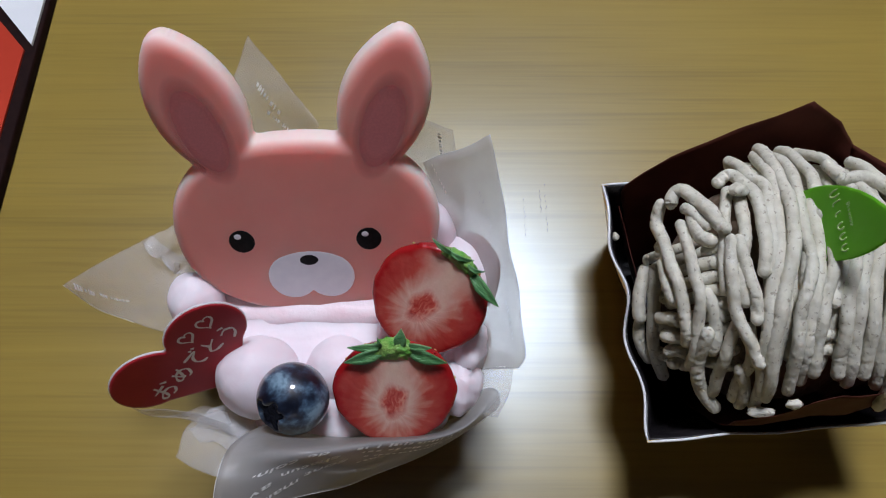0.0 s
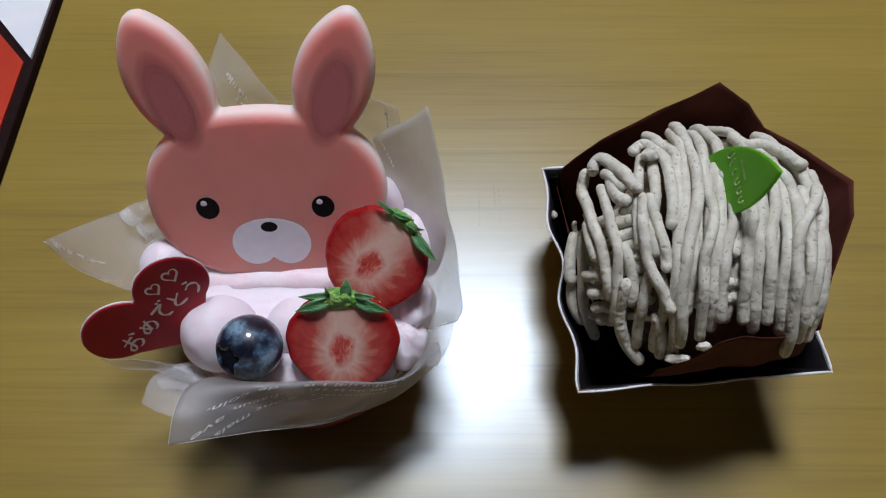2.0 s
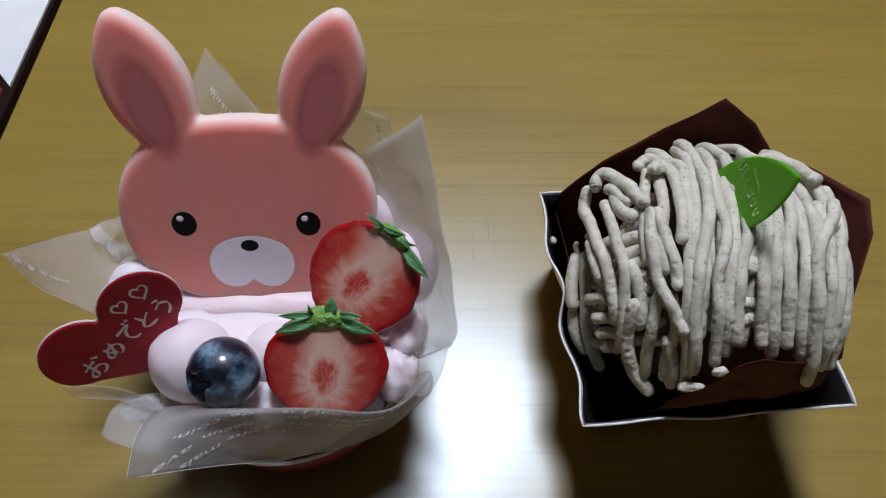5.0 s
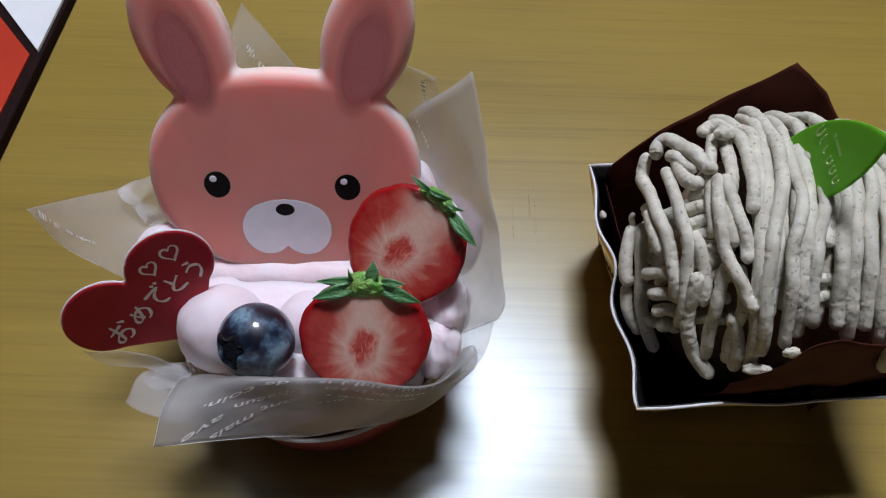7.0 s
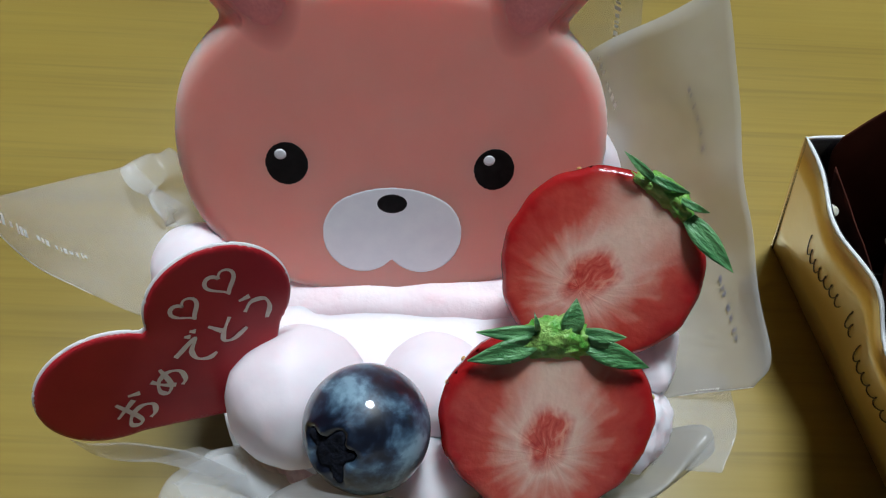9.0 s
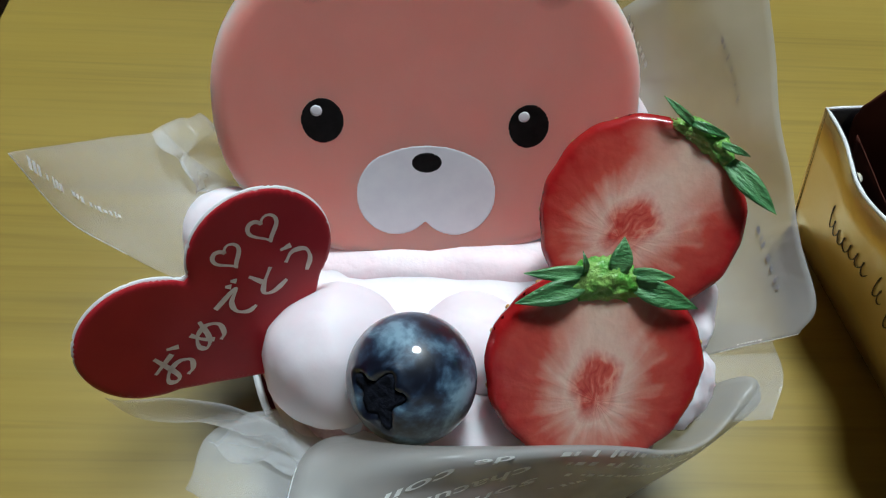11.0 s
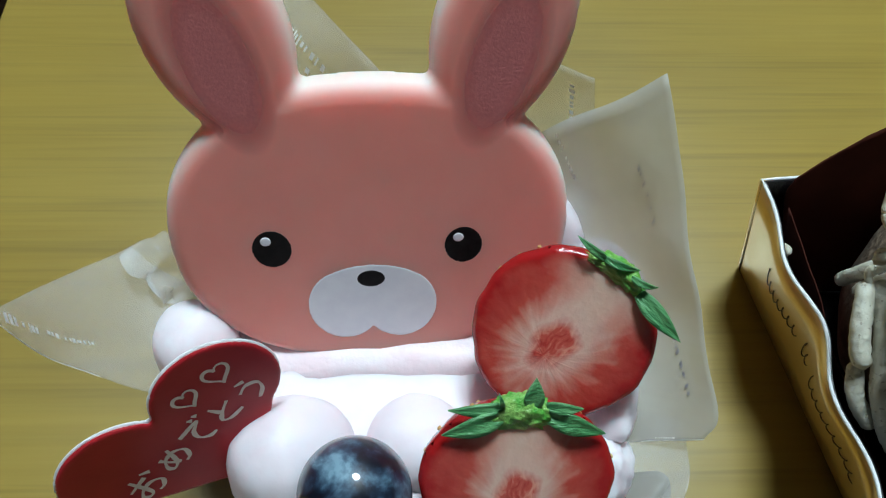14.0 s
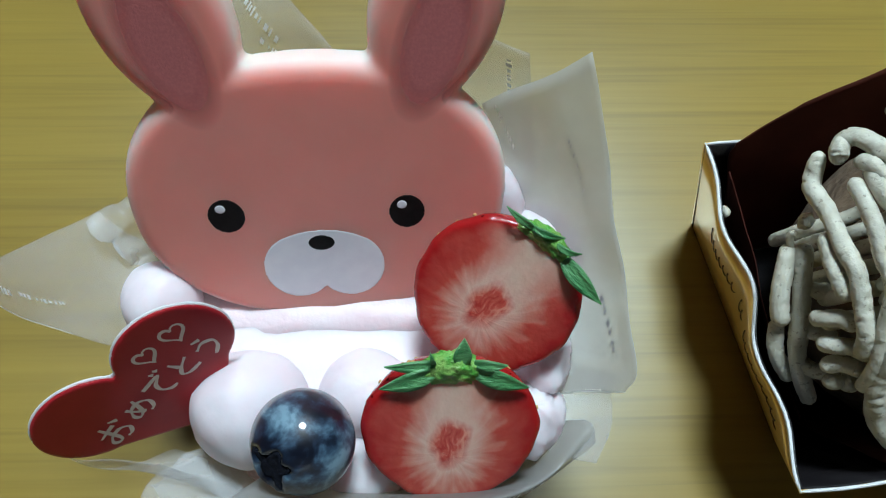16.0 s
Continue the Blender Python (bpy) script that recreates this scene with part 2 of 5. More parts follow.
SPONGE = shader("pink_sponge", (0.62, 0.36, 0.36), 0.85, second=(0.74, 0.52, 0.50), scale=500, bump=0.8, bump_scale=900)
SCUFF = shader("table_scuff", (0.14, 0.10, 0.05), 0.6, second=(0.18, 0.13, 0.06), scale=900)
CUP_PINK = shader("cup_paper", (0.30, 0.045, 0.06), 0.5, second=(0.34, 0.055, 0.07), scale=120, bump=0.08, bump_scale=900)
PAPER_WHITE = shader("white_paper", (0.80, 0.80, 0.79), 0.6, second=(0.74, 0.75, 0.76), scale=60, bump=0.1, bump_scale=1200)
RED_CARD = shader("red_glossy_card", (0.34, 0.014, 0.022), 0.30, second=(0.40, 0.018, 0.026), scale=120, bump=0.03, bump_scale=1500, specular=0.22)
GOLD_INK = shader("gold_ink", (0.74, 0.57, 0.50), 0.5, second=(0.80, 0.66, 0.58), scale=900)
STRAW_CUT = strawberry_cut_material()
STRAW_SKIN = shader("strawberry_skin", (0.30, 0.008, 0.012), 0.20, second=(0.44, 0.020, 0.020), subsurface=0.5, radius=(0.005, 0.001, 0.001), scale=140, bump=0.5, bump_scale=420, coat=0.35)
SEED = shader("strawberry_seed", (0.62, 0.40, 0.14), 0.4, second=(0.48, 0.26, 0.08), scale=900)
LEAF = shader("calyx_leaf", (0.055, 0.20, 0.065), 0.36, second=(0.15, 0.36, 0.14), scale=260, stretch=(1, 3, 1), bump=0.5, bump_scale=700)
LEAF_CORE = shader("calyx_core", (0.10, 0.36, 0.045), 0.28, second=(0.30, 0.50, 0.12), scale=420, bump=0.8, bump_scale=800, coat=0.3)
BERRY = blueberry_material()
BERRY_DARK = shader("blueberry_crown", (0.003, 0.004, 0.007), 0.8, specular=0.1, second=(0.012, 0.014, 0.024), scale=600, bump=0.6, bump_scale=900)
FILM = film_material("frosted_film")
FILM_THIN = film_material("thin_film", 0.23)
# front fold's film: the shade it stands in is put into a greyer tint
FILM_SHADED = film_material("shaded_film", 0.48, (0.50, 0.49, 0.48))
FILM_DENSE = film_material("milky_film", 0.42, (0.80, 0.80, 0.79))
# white print against the light, its darkening put into a grey colour
BACKLIT_INK = shader("backlit_film_ink", (0.34, 0.34, 0.36), 0.6, second=(0.28, 0.28, 0.30), scale=1500)
# white print, and the strands that paint the glint on film edges
INK_AND_GLINT = shader("white_ink_and_glint", (0.90, 0.90, 0.88), 0.6, second=(0.84, 0.84, 0.82), scale=1500)
_nt = INK_AND_GLINT.node_tree
_tl, _mx = _nt.nodes.new("ShaderNodeBsdfTranslucent"), _nt.nodes.new("ShaderNodeMixShader")
_tl.inputs["Color"].default_value, _mx.inputs[0].default_value = (0.92, 0.92, 0.91, 1), 0.3
_nt.links.new(_nt.nodes["Principled BSDF"].outputs[0], _mx.inputs[1])
_nt.links.new(_tl.outputs[0], _mx.inputs[2])
_nt.links.new(_mx.outputs[0], _nt.nodes["Material Output"].inputs["Surface"])
CHESTNUT = shader("chestnut_cream", (0.54, 0.51, 0.41), 0.62, second=(0.65, 0.625, 0.52), scale=300, bump=0.5, bump_scale=520, subsurface=0.2, radius=(0.002, 0.0015, 0.001), detail=6)
_nt = CHESTNUT.node_tree
_co = _nt.nodes.new("ShaderNodeTexCoord").outputs["Object"]
_pit = ramp_node(_nt, noise_node(_nt, _co, 850.0, 2.0), [(0.30, (1, 1, 1)), (0.37, (0, 0, 0))])
_old = _nt.nodes["Principled BSDF"].inputs["Base Color"].links[0].from_socket
_nt.links.new(mix_node(_nt, link_math(_nt, "MULTIPLY", _pit, 0.60), _old, (0.20, 0.16, 0.11)), _nt.nodes["Principled BSDF"].inputs["Base Color"])
CHESTNUT_CORE = shader("chestnut_cake", (0.16, 0.11, 0.07), 0.85, second=(0.24, 0.17, 0.11), scale=300, bump=0.8, bump_scale=500)
LINER = shader("brown_liner_paper", (0.075, 0.022, 0.016), 0.62, specular=0.07, second=(0.10, 0.030, 0.020), scale=70, bump=0.12, bump_scale=300)
BOX_BLACK = shader("black_box_lining", (0.008, 0.007, 0.008), 0.24, specular=0.5, second=(0.016, 0.014, 0.015), scale=80, bump=0.05, bump_scale=500)
BOX_GOLD = shader("gold_box_outside", (0.86, 0.60, 0.20), 0.34, 0.5, second=(0.90, 0.66, 0.26), scale=40, bump=0.05, bump_scale=500)
INK_DARK = shader("dark_script_ink", (0.06, 0.035, 0.02), 0.5, second=(0.09, 0.05, 0.03), scale=800)
TAG_GREEN = shader("green_tag_card", (0.20, 0.58, 0.030), 0.42, second=(0.23, 0.62, 0.045), scale=150, bump=0.04, bump_scale=900)
TAG_INK = shader("tag_ink", (0.42, 0.60, 0.20), 0.5, second=(0.48, 0.66, 0.25), scale=700)
_nt = TAG_GREEN.node_tree
_tl, _mx = _nt.nodes.new("ShaderNodeBsdfTranslucent"), _nt.nodes.new("ShaderNodeMixShader")
_tl.inputs["Color"].default_value, _mx.inputs[0].default_value = (0.30, 0.75, 0.05, 1), 0.55
_nt.links.new(_nt.nodes["Principled BSDF"].outputs[0], _mx.inputs[1])
_nt.links.new(_tl.outputs[0], _mx.inputs[2])
_nt.links.new(_mx.outputs[0], _nt.nodes["Material Output"].inputs["Surface"])
RED_BOX = shader("red_box_print", (0.52, 0.045, 0.018), 0.38, second=(0.46, 0.036, 0.014), scale=30, bump=0.03, bump_scale=700)
DARK_TRIM = shader("dark_box_edge", (0.010, 0.003, 0.003), 0.7, specular=0.08, second=(0.016, 0.005, 0.004), scale=200)
WALL = shader("wall_paint", (0.045, 0.042, 0.04), 0.85, second=(0.058, 0.054, 0.05), scale=4, bump=0.1, bump_scale=200)
# unseen south wall, made pale to bounce fill light onto the front faces
BOUNCE_WALL = shader("pale_bounce_wall", (0.42, 0.41, 0.40), 0.9, second=(0.46, 0.45, 0.43), scale=4, bump=0.1, bump_scale=200)
# ceiling out of view, kept dark so that shadows on the table stay deep
CEILING = shader("dark_ceiling", (0.07, 0.06, 0.05), 0.9, second=(0.09, 0.075, 0.06), scale=3, bump=0.1, bump_scale=200)
FLOOR = shader("floor_boards", (0.09, 0.055, 0.03), 0.5, second=(0.13, 0.08, 0.045), scale=8, stretch=(1, 8, 1), bump=0.1, bump_scale=60)
GLOW = bpy.data.materials.new("lamp_glow")
GLOW.use_nodes = True
_b = GLOW.node_tree.nodes["Principled BSDF"]
_b.inputs["Base Color"].default_value = (0.9, 0.9, 0.9, 1)
_b.inputs["Emission Color"].default_value = (0.89, 0.96, 1.11, 1)
_b.inputs["Emission Strength"].default_value = LAMP_POWER


# ---------------------------------------------------------------- building helpers
def finish(bm, name, material, smooth=True):
    me = bpy.data.meshes.new(name)
    bmesh.ops.recalc_face_normals(bm, faces=bm.faces[:])
    bm.to_mesh(me)
    bm.free()
    for p in me.polygons:
        p.use_smooth = smooth
    me.materials.append(material)
    return me


def part(name, bm, material, parent, label="", smooth=True, m=None):
    """One mesh under a thing or a part. Vertices are in world metres, or in the frame m."""
    ob = new(name, finish(bm, name, material, smooth))
    ob.matrix_basis = m if m is not None else Matrix.Identity(4)
    if parent is not None:
        ob.parent = parent
        up, p = Matrix.Identity(4), parent
        while p is not None:
            up = p.matrix_basis.copy() @ up if p.parent is None else p.matrix_parent_inverse @ p.matrix_basis @ up
            p = p.parent
        ob.matrix_parent_inverse = up.inverted()
    if label:
        tagged(ob, label)
    return ob


def thing(name, base, label, category, group="", kind=""):
    ob = new(name)
    ob.empty_display_size = 0.01
    ob.matrix_basis = Matrix.Translation(base)
    return tagged(ob, label, category, group, kind)


def solo(name, bm, material, label, category, group="", kind="", smooth=True, m=None):
    return tagged(part(name, bm, material, None, "", smooth, m), label, category, group, kind)


def frame_of(origin, x, n):
    """A pose with z along n and x as near as can be along x."""
    n = Vector(n).normalized()
    x = (Vector(x) - n * Vector(x).dot(n)).normalized()
    y = n.cross(x)
    m = Matrix((x, y, n)).transposed().to_4x4()
    m.translation = origin
    return m


def box_mesh(x0, y0, z0, x1, y1, z1, bevel=0.0, segments=2):
    bm = bmesh.new()
    bmesh.ops.create_cube(bm, size=1.0, matrix=Matrix.Translation(((x0 + x1) / 2, (y0 + y1) / 2, (z0 + z1) / 2)) @ Matrix.Diagonal((x1 - x0, y1 - y0, z1 - z0, 1)))
    if bevel:
        bmesh.ops.bevel(bm, geom=bm.edges[:], offset=bevel, segments=segments, affect="EDGES", profile=0.5)
    return bm


def catmull(points, n):
    """n + 1 points on a smooth line through the given ones."""
    p = np.array(points, float)
    p = np.vstack([2 * p[0] - p[1], p, 2 * p[-1] - p[-2]])
    out = []
    for s in np.linspace(0, len(points) - 1, n + 1):
        i = min(int(s), len(points) - 2)
        f = s - i
        a, b, c, d = p[i : i + 4]
        out.append(0.5 * (2 * b + (c - a) * f + (2 * a - 5 * b + 4 * c - d) * f**2 + (3 * b - 3 * c + d - a) * f**3))
    return np.array(out)


def tube(bm, line, radius, sides=10, rough=0.0, seed=0.0, flat=1.0):
    """A round string along a line, with rounded ends and an uneven thickness, added to bm."""
    line = [Vector(q) for q in line]
    n = len(line)
    rings, side = [], None
    for i, q in enumerate(line):
        ahead = (line[min(i + 1, n - 1)] - line[max(i - 1, 0)]).normalized()
        if side is None:
            side = ahead.orthogonal().normalized()
        side = (side - ahead * side.dot(ahead)).normalized()
        other = ahead.cross(side)
        s = i / (n - 1)
        end = min(1.0, math.sqrt(max(0.0, 1 - (1 - min(s, 1 - s) * (n - 1) / 1.6) ** 2)) if min(s, 1 - s) * (n - 1) < 1.6 else 1.0)
        end = max(end, 0.25)
        ring = []
        for k in range(sides):
            a = 2 * math.pi * k / sides
            w = radius * end * (1 + rough * noise.noise(Vector((q.x * 400 + seed, q.y * 400 + math.cos(a), q.z * 400 + math.sin(a)))))
            ring.append(bm.verts.new(q + side * (w * math.cos(a)) + other * (w * flat * math.sin(a))))
        rings.append(ring)
    for a, b in zip(rings, rings[1:]):
        for k in range(sides):
            bm.faces.new((a[k], a[(k + 1) % sides], b[(k + 1) % sides], b[k]))
    bm.faces.new(rings[0][::-1])
    bm.faces.new(rings[-1])


def piped(bm, line, radius, seed, sides=14):
    """A string of piped cream along a line: lumpy, pitted, with blunt torn ends, added to bm."""
    line = [Vector(q) for q in line]
    n = len(line)
    rings, side = [], None
    for i, q in enumerate(line):
        ahead = (line[min(i + 1, n - 1)] - line[max(i - 1, 0)]).normalized()
        if side is None:
            side = ahead.orthogonal().normalized()
        side = (side - ahead * side.dot(ahead)).normalized()
        other = ahead.cross(side)
        gap = min((line[i] - line[0]).length, (line[i] - line[-1]).length) / radius
        end = max(0.30, math.sqrt(1 - (1 - min(gap, 1.0)) ** 2))
        ring = []
        for k in range(sides):
            a = 2 * math.pi * k / sides
            d = side * math.cos(a) + other * math.sin(a)
            p = q + d * radius
            shift = Vector((seed, 0, 0))
            pit = max(0.0, noise.noise(p * 1000 + shift) - 0.33)
            w = 1 + 0.11 * noise.noise(p * 170 + shift) + 0.08 * noise.noise(p * 620 + shift) - 0.9 * pit
            ring.append(bm.verts.new(q + d * (radius * end * w)))
        rings.append(ring)
    for a, b in zip(rings, rings[1:]):
        for k in range(sides):
            bm.faces.new((a[k], a[(k + 1) % sides], b[(k + 1) % sides], b[k]))
    bm.faces.new(rings[0][::-1])
    bm.faces.new(rings[-1])


def ellipse(X, Y, cx, cy, rx, ry, turn=0.0, power=2.0):
    """Signed distance, roughly, to an ellipse turned by so many degrees."""
    c, s = math.cos(radians(turn)), math.sin(radians(turn))
    x, y = (X - cx) * c + (Y - cy) * s, -(X - cx) * s + (Y - cy) * c
    k = (np.abs(x / rx) ** power + np.abs(y / ry) ** power) ** (1 / power)
    g = np.sqrt((x / rx**2) ** 2 + (y / ry**2) ** 2) + 1e-9
    return np.where(k > 1e-6, k * (k - 1) / np.maximum(g, 1e-9) if power == 2.0 else (k - 1) * np.minimum(np.hypot(x, y) / np.maximum(k, 1e-6), max(rx, ry)), -min(rx, ry))


def melt(a, b, k):
    """Union of two distances with a soft seam of width k."""
    h = np.clip(0.5 + 0.5 * (b - a) / k, 0, 1)
    return b * (1 - h) + a * h - k * h * (1 - h)


def almond(X, Y, cx, cy, w, h, turn, k):
    """Distance to a leaf shape of half width w and half height h with softened tips."""
    c, s = math.cos(radians(turn)), math.sin(radians(turn))
    x, y = (X - cx) * c + (Y - cy) * s, -(X - cx) * s + (Y - cy) * c
    big = (h**2 + w**2) / (2 * w)
    return -melt(big - np.hypot(x + big - w, y), big - np.hypot(x - big + w, y), k)


def plate(distance, bounds, step, thick, bevel, dome=None, back=True):
    """A plate with the outline distance(X, Y) = 0 and rounded rims; its face lies at z = 0, or as dome(X, Y) lifts it."""
    x0, x1, y0, y1 = bounds
    xs, ys = np.arange(x0, x1 + step, step), np.arange(y0, y1 + step, step)
    X, Y = np.meshgrid(xs, ys)
    d = distance(X, Y)
    near = d < 0.9 * step
    for _ in range(3):
        e = step * 0.05
        gx, gy = (distance(X + e, Y) - distance(X - e, Y)) / (2 * e), (distance(X, Y + e) - distance(X, Y - e)) / (2 * e)
        g = np.maximum(gx**2 + gy**2, 1e-6)
        move = near & (d > -0.3 * step)
        X, Y = np.where(move, X - d * gx / g, X), np.where(move, Y - d * gy / g, Y)
        d = distance(X, Y)
    inner = np.clip(-d / bevel, 0, 1)
    rim = bevel * (np.sqrt(1 - (1 - inner) ** 2) - 1)
    lift = dome(X, Y) if dome else 0 * X
    front, rear = lift + rim, -thick - rim
    bm = bmesh.new()
    made = {}

    def vert(i, j, side):
        key = (i, j, side)
        if key not in made:
            made[key] = bm.verts.new((X[i, j], Y[i, j], front[i, j] if side == 0 else rear[i, j]))
        return made[key]

    sides = {}
    for i in range(len(ys) - 1):
        for j in range(len(xs) - 1):
            loop = [(i, j), (i, j + 1), (i + 1, j + 1), (i + 1, j)]
            if all(near[q] for q in loop):
                bm.faces.new([vert(*q, 0) for q in loop])
                if back:
                    bm.faces.new([vert(*q, 1) for q in reversed(loop)])
                for a, b in zip(loop, loop[1:] + loop[:1]):
                    if (b, a) in sides:
                        del sides[(b, a)]
                    else:
                        sides[(a, b)] = True
    if back:
        for a, b in sides:
            bm.faces.new([vert(*b, 0), vert(*a, 0), vert(*a, 1), vert(*b, 1)])
    bmesh.ops.remove_doubles(bm, verts=bm.verts[:], dist=0.3 * step)
    return bm


def patch(rows, nu=24, nv=16, ripple=0.0, seed=0.0, fold=60.0, creased=False):
    """A thin curved sheet through rows of points. Returns the mesh and a function from (u, v) to a place."""
    if creased:
        grid = np.array([[np.interp(s, range(len(r)), [q[k] for q in r]) for k in range(3)] for r in rows for s in np.linspace(0, len(r) - 1, nu + 1)]).reshape(len(rows), nu + 1, 3)
    else:
        grid = np.array([catmull(r, nu) for r in rows])
    full = np.array([catmull(grid[:, k], nv) for k in range(nu + 1)])
    bm = bmesh.new()
    V = []
    for a in range(nu + 1):
        col = []
        for b in range(nv + 1):
            q = Vector(full[a, b])
            if ripple:
                q += ripple * noise.noise_vector(q * fold + Vector((seed, seed, 0)))
            col.append(bm.verts.new(q))
        V.append(col)
    for a in range(nu):
        for b in range(nv):
            bm.faces.new((V[a][b], V[a + 1][b], V[a + 1][b + 1], V[a][b + 1]))
    P = [[v.co.copy() for v in col] for col in V]

    def place(u, v):
        a, b = min(max(u, 0), 0.9999) * nu, min(max(v, 0), 0.9999) * nv
        i, j = int(a), int(b)
        s, t = a - i, b - j
        return P[i][j] * (1 - s) * (1 - t) + P[i + 1][j] * s * (1 - t) + P[i][j + 1] * (1 - s) * t + P[i + 1][j + 1] * s * t

    return bm, place


def thicken(ob, metres):
    s = ob.modifiers.new("thickness", "SOLIDIFY")
    s.thickness, s.offset = metres, 0.0
    return ob


def blob(centre, size, seed, lumps=0.06, freq=90.0, rings=28):
    """A spooned dollop: a sphere with soft lumps."""
    bm = bmesh.new()
    bmesh.ops.create_uvsphere(bm, u_segments=2 * rings, v_segments=rings, radius=1.0)
    for v in bm.verts:
        q = v.co.copy()
        w = 1 + lumps * noise.noise(Vector((q.x * 1.6 + seed, q.y * 1.6, q.z * 1.6))) + 0.3 * lumps * noise.noise(q * 5 + Vector((seed, 0, 0))) + (0.18 * lumps * noise.noise(q * 13 + Vector((0, seed, 0))) if lumps > 0.15 else 0)
        v.co = Vector(centre) + Vector((q.x * size[0], q.y * size[1], q.z * size[2])) * w
    return bm


def lathe(profile, centre, sides=64, wave=0.0, waves=16):
    bm = bmesh.new()
    rings = []
    for r, z in profile:
        ring = []
        for k in range(sides):
            a = 2 * math.pi * k / sides
            rr = r * (1 + wave * math.cos(waves * a)) if r > 1e-6 else 0.0
            ring.append(bm.verts.new((centre[0] + rr * math.cos(a), centre[1] + rr * math.sin(a), centre[2] + z)))
        rings.append(ring)
    for a, b in zip(rings, rings[1:]):
        for k in range(sides):
            bm.faces.new((a[k], a[(k + 1) % sides], b[(k + 1) % sides], b[k]))
    bmesh.ops.remove_doubles(bm, verts=bm.verts[:], dist=1e-7)
    return bm


def ribbon(bm, line, half, lift, surface):
    """A pen stroke on a surface: line in the surface's own (u, v), half its width."""
    pts = [np.array(q, float) for q in line]
    prev = None
    for i, q in enumerate(pts):
        d = pts[min(i + 1, len(pts) - 1)] - pts[max(i - 1, 0)]
        d = d / (np.hypot(*d) + 1e-12)
        n = np.array((-d[1], d[0])) * half * (0.85 + 0.25 * math.sin(0.32 * i + len(pts)))
        row = [bm.verts.new(surface(*(q + n), lift)), bm.verts.new(surface(*(q - n), lift))]
        if prev:
            bm.faces.new((prev[0], prev[1], row[1], row[0]))
        prev = row


# ---------------------------------------------------------------- the room and the table
def build_room():
    z0, z1 = -0.72, 1.70
    x0, x1, y0, y1 = -1.7, 1.9, -1.5, 2.1
    solo("floor", box_mesh(x0, y0, z0 - 0.1, x1, y1, z0), FLOOR, "brown wooden floor boards under the table", "floor", kind="structure", smooth=False)
    solo("ceiling", box_mesh(x0, y0, z1, x1, y1, z1 + 0.1), CEILING, "unseen ceiling, kept dark for deep shadows, with a round lamp", "ceiling", kind="structure", smooth=False)
    for name, b in (("wall_north", (x0, y1, z0, x1, y1 + 0.1, z1)), ("wall_south", (x0, y0 - 0.1, z0, x1, y0, z1)),
                    ("wall_west", (x0 - 0.1, y0 - 0.1, z0, x0, y1 + 0.1, z1)), ("wall_east", (x1, y0 - 0.1, z0, x1 + 0.1, y1 + 0.1, z1))):
        solo(name, box_mesh(*b), BOUNCE_WALL if name == "wall_south" else WALL, "unseen pale wall that bounces fill light onto the cakes" if name == "wall_south" else "dark plain wall of the dim room", "wall", kind="structure", smooth=False)
    lamp = thing("ceiling_lamp", (LAMP[0], LAMP[1], 1.70), "round white ceiling lamp switched on", "lamp")
    part("base", lathe([(0, 0.08), (0.10, 0.08), (0.11, 0.05), (0.11, 0.012), (0, 0.012)], LAMP, 32), CEILING, lamp)
    part("diffuser", lathe([(0, -0.012), (LAMP_RADIUS * 0.8, -0.009), (LAMP_RADIUS, 0.0), (LAMP_RADIUS, 0.010), (0, 0.0115)], LAMP, 32), GLOW, lamp, "glowing milky diffuser")


def build_table():
    t = thing("table", (0.05, 0.15, -0.72), "yellow-brown wooden table with a satin lacquered top", "table")
    part("tabletop", box_mesh(-0.62, -0.28, -0.028, 0.72, 0.58, 0.0, 0.003), WOOD, t, smooth=False)
    for x, y0, y1 in ((0.0525, 0.128, 0.150), (0.0440, 0.126, 0.143), (0.0505, 0.136, 0.146)):
        scuff = bmesh.new()
        for k in range(9):
            y = y0 + (y1 - y0) * k / 9
            if k % 4 != 3:
                tube(scuff, [Vector((x + 0.0004 * math.sin(3 * k), y, 0.00005)), Vector((x + 0.0003 * math.sin(2 * k), y + 0.001, 0.0001)), Vector((x + 0.0002, y + 0.0018, 0.00005))], 0.00014, 5, flat=0.6)
        part("scuff_mark", scuff, SCUFF, t, "faint dark scuff")
    for x, y in ((-0.56, -0.22), (0.66, -0.22), (-0.56, 0.52), (0.66, 0.52)):
        part("leg", box_mesh(x - 0.025, y - 0.025, -0.72, x + 0.025, y + 0.025, -0.028, 0.004), WOOD, t, smooth=False)


build_room()
build_table()

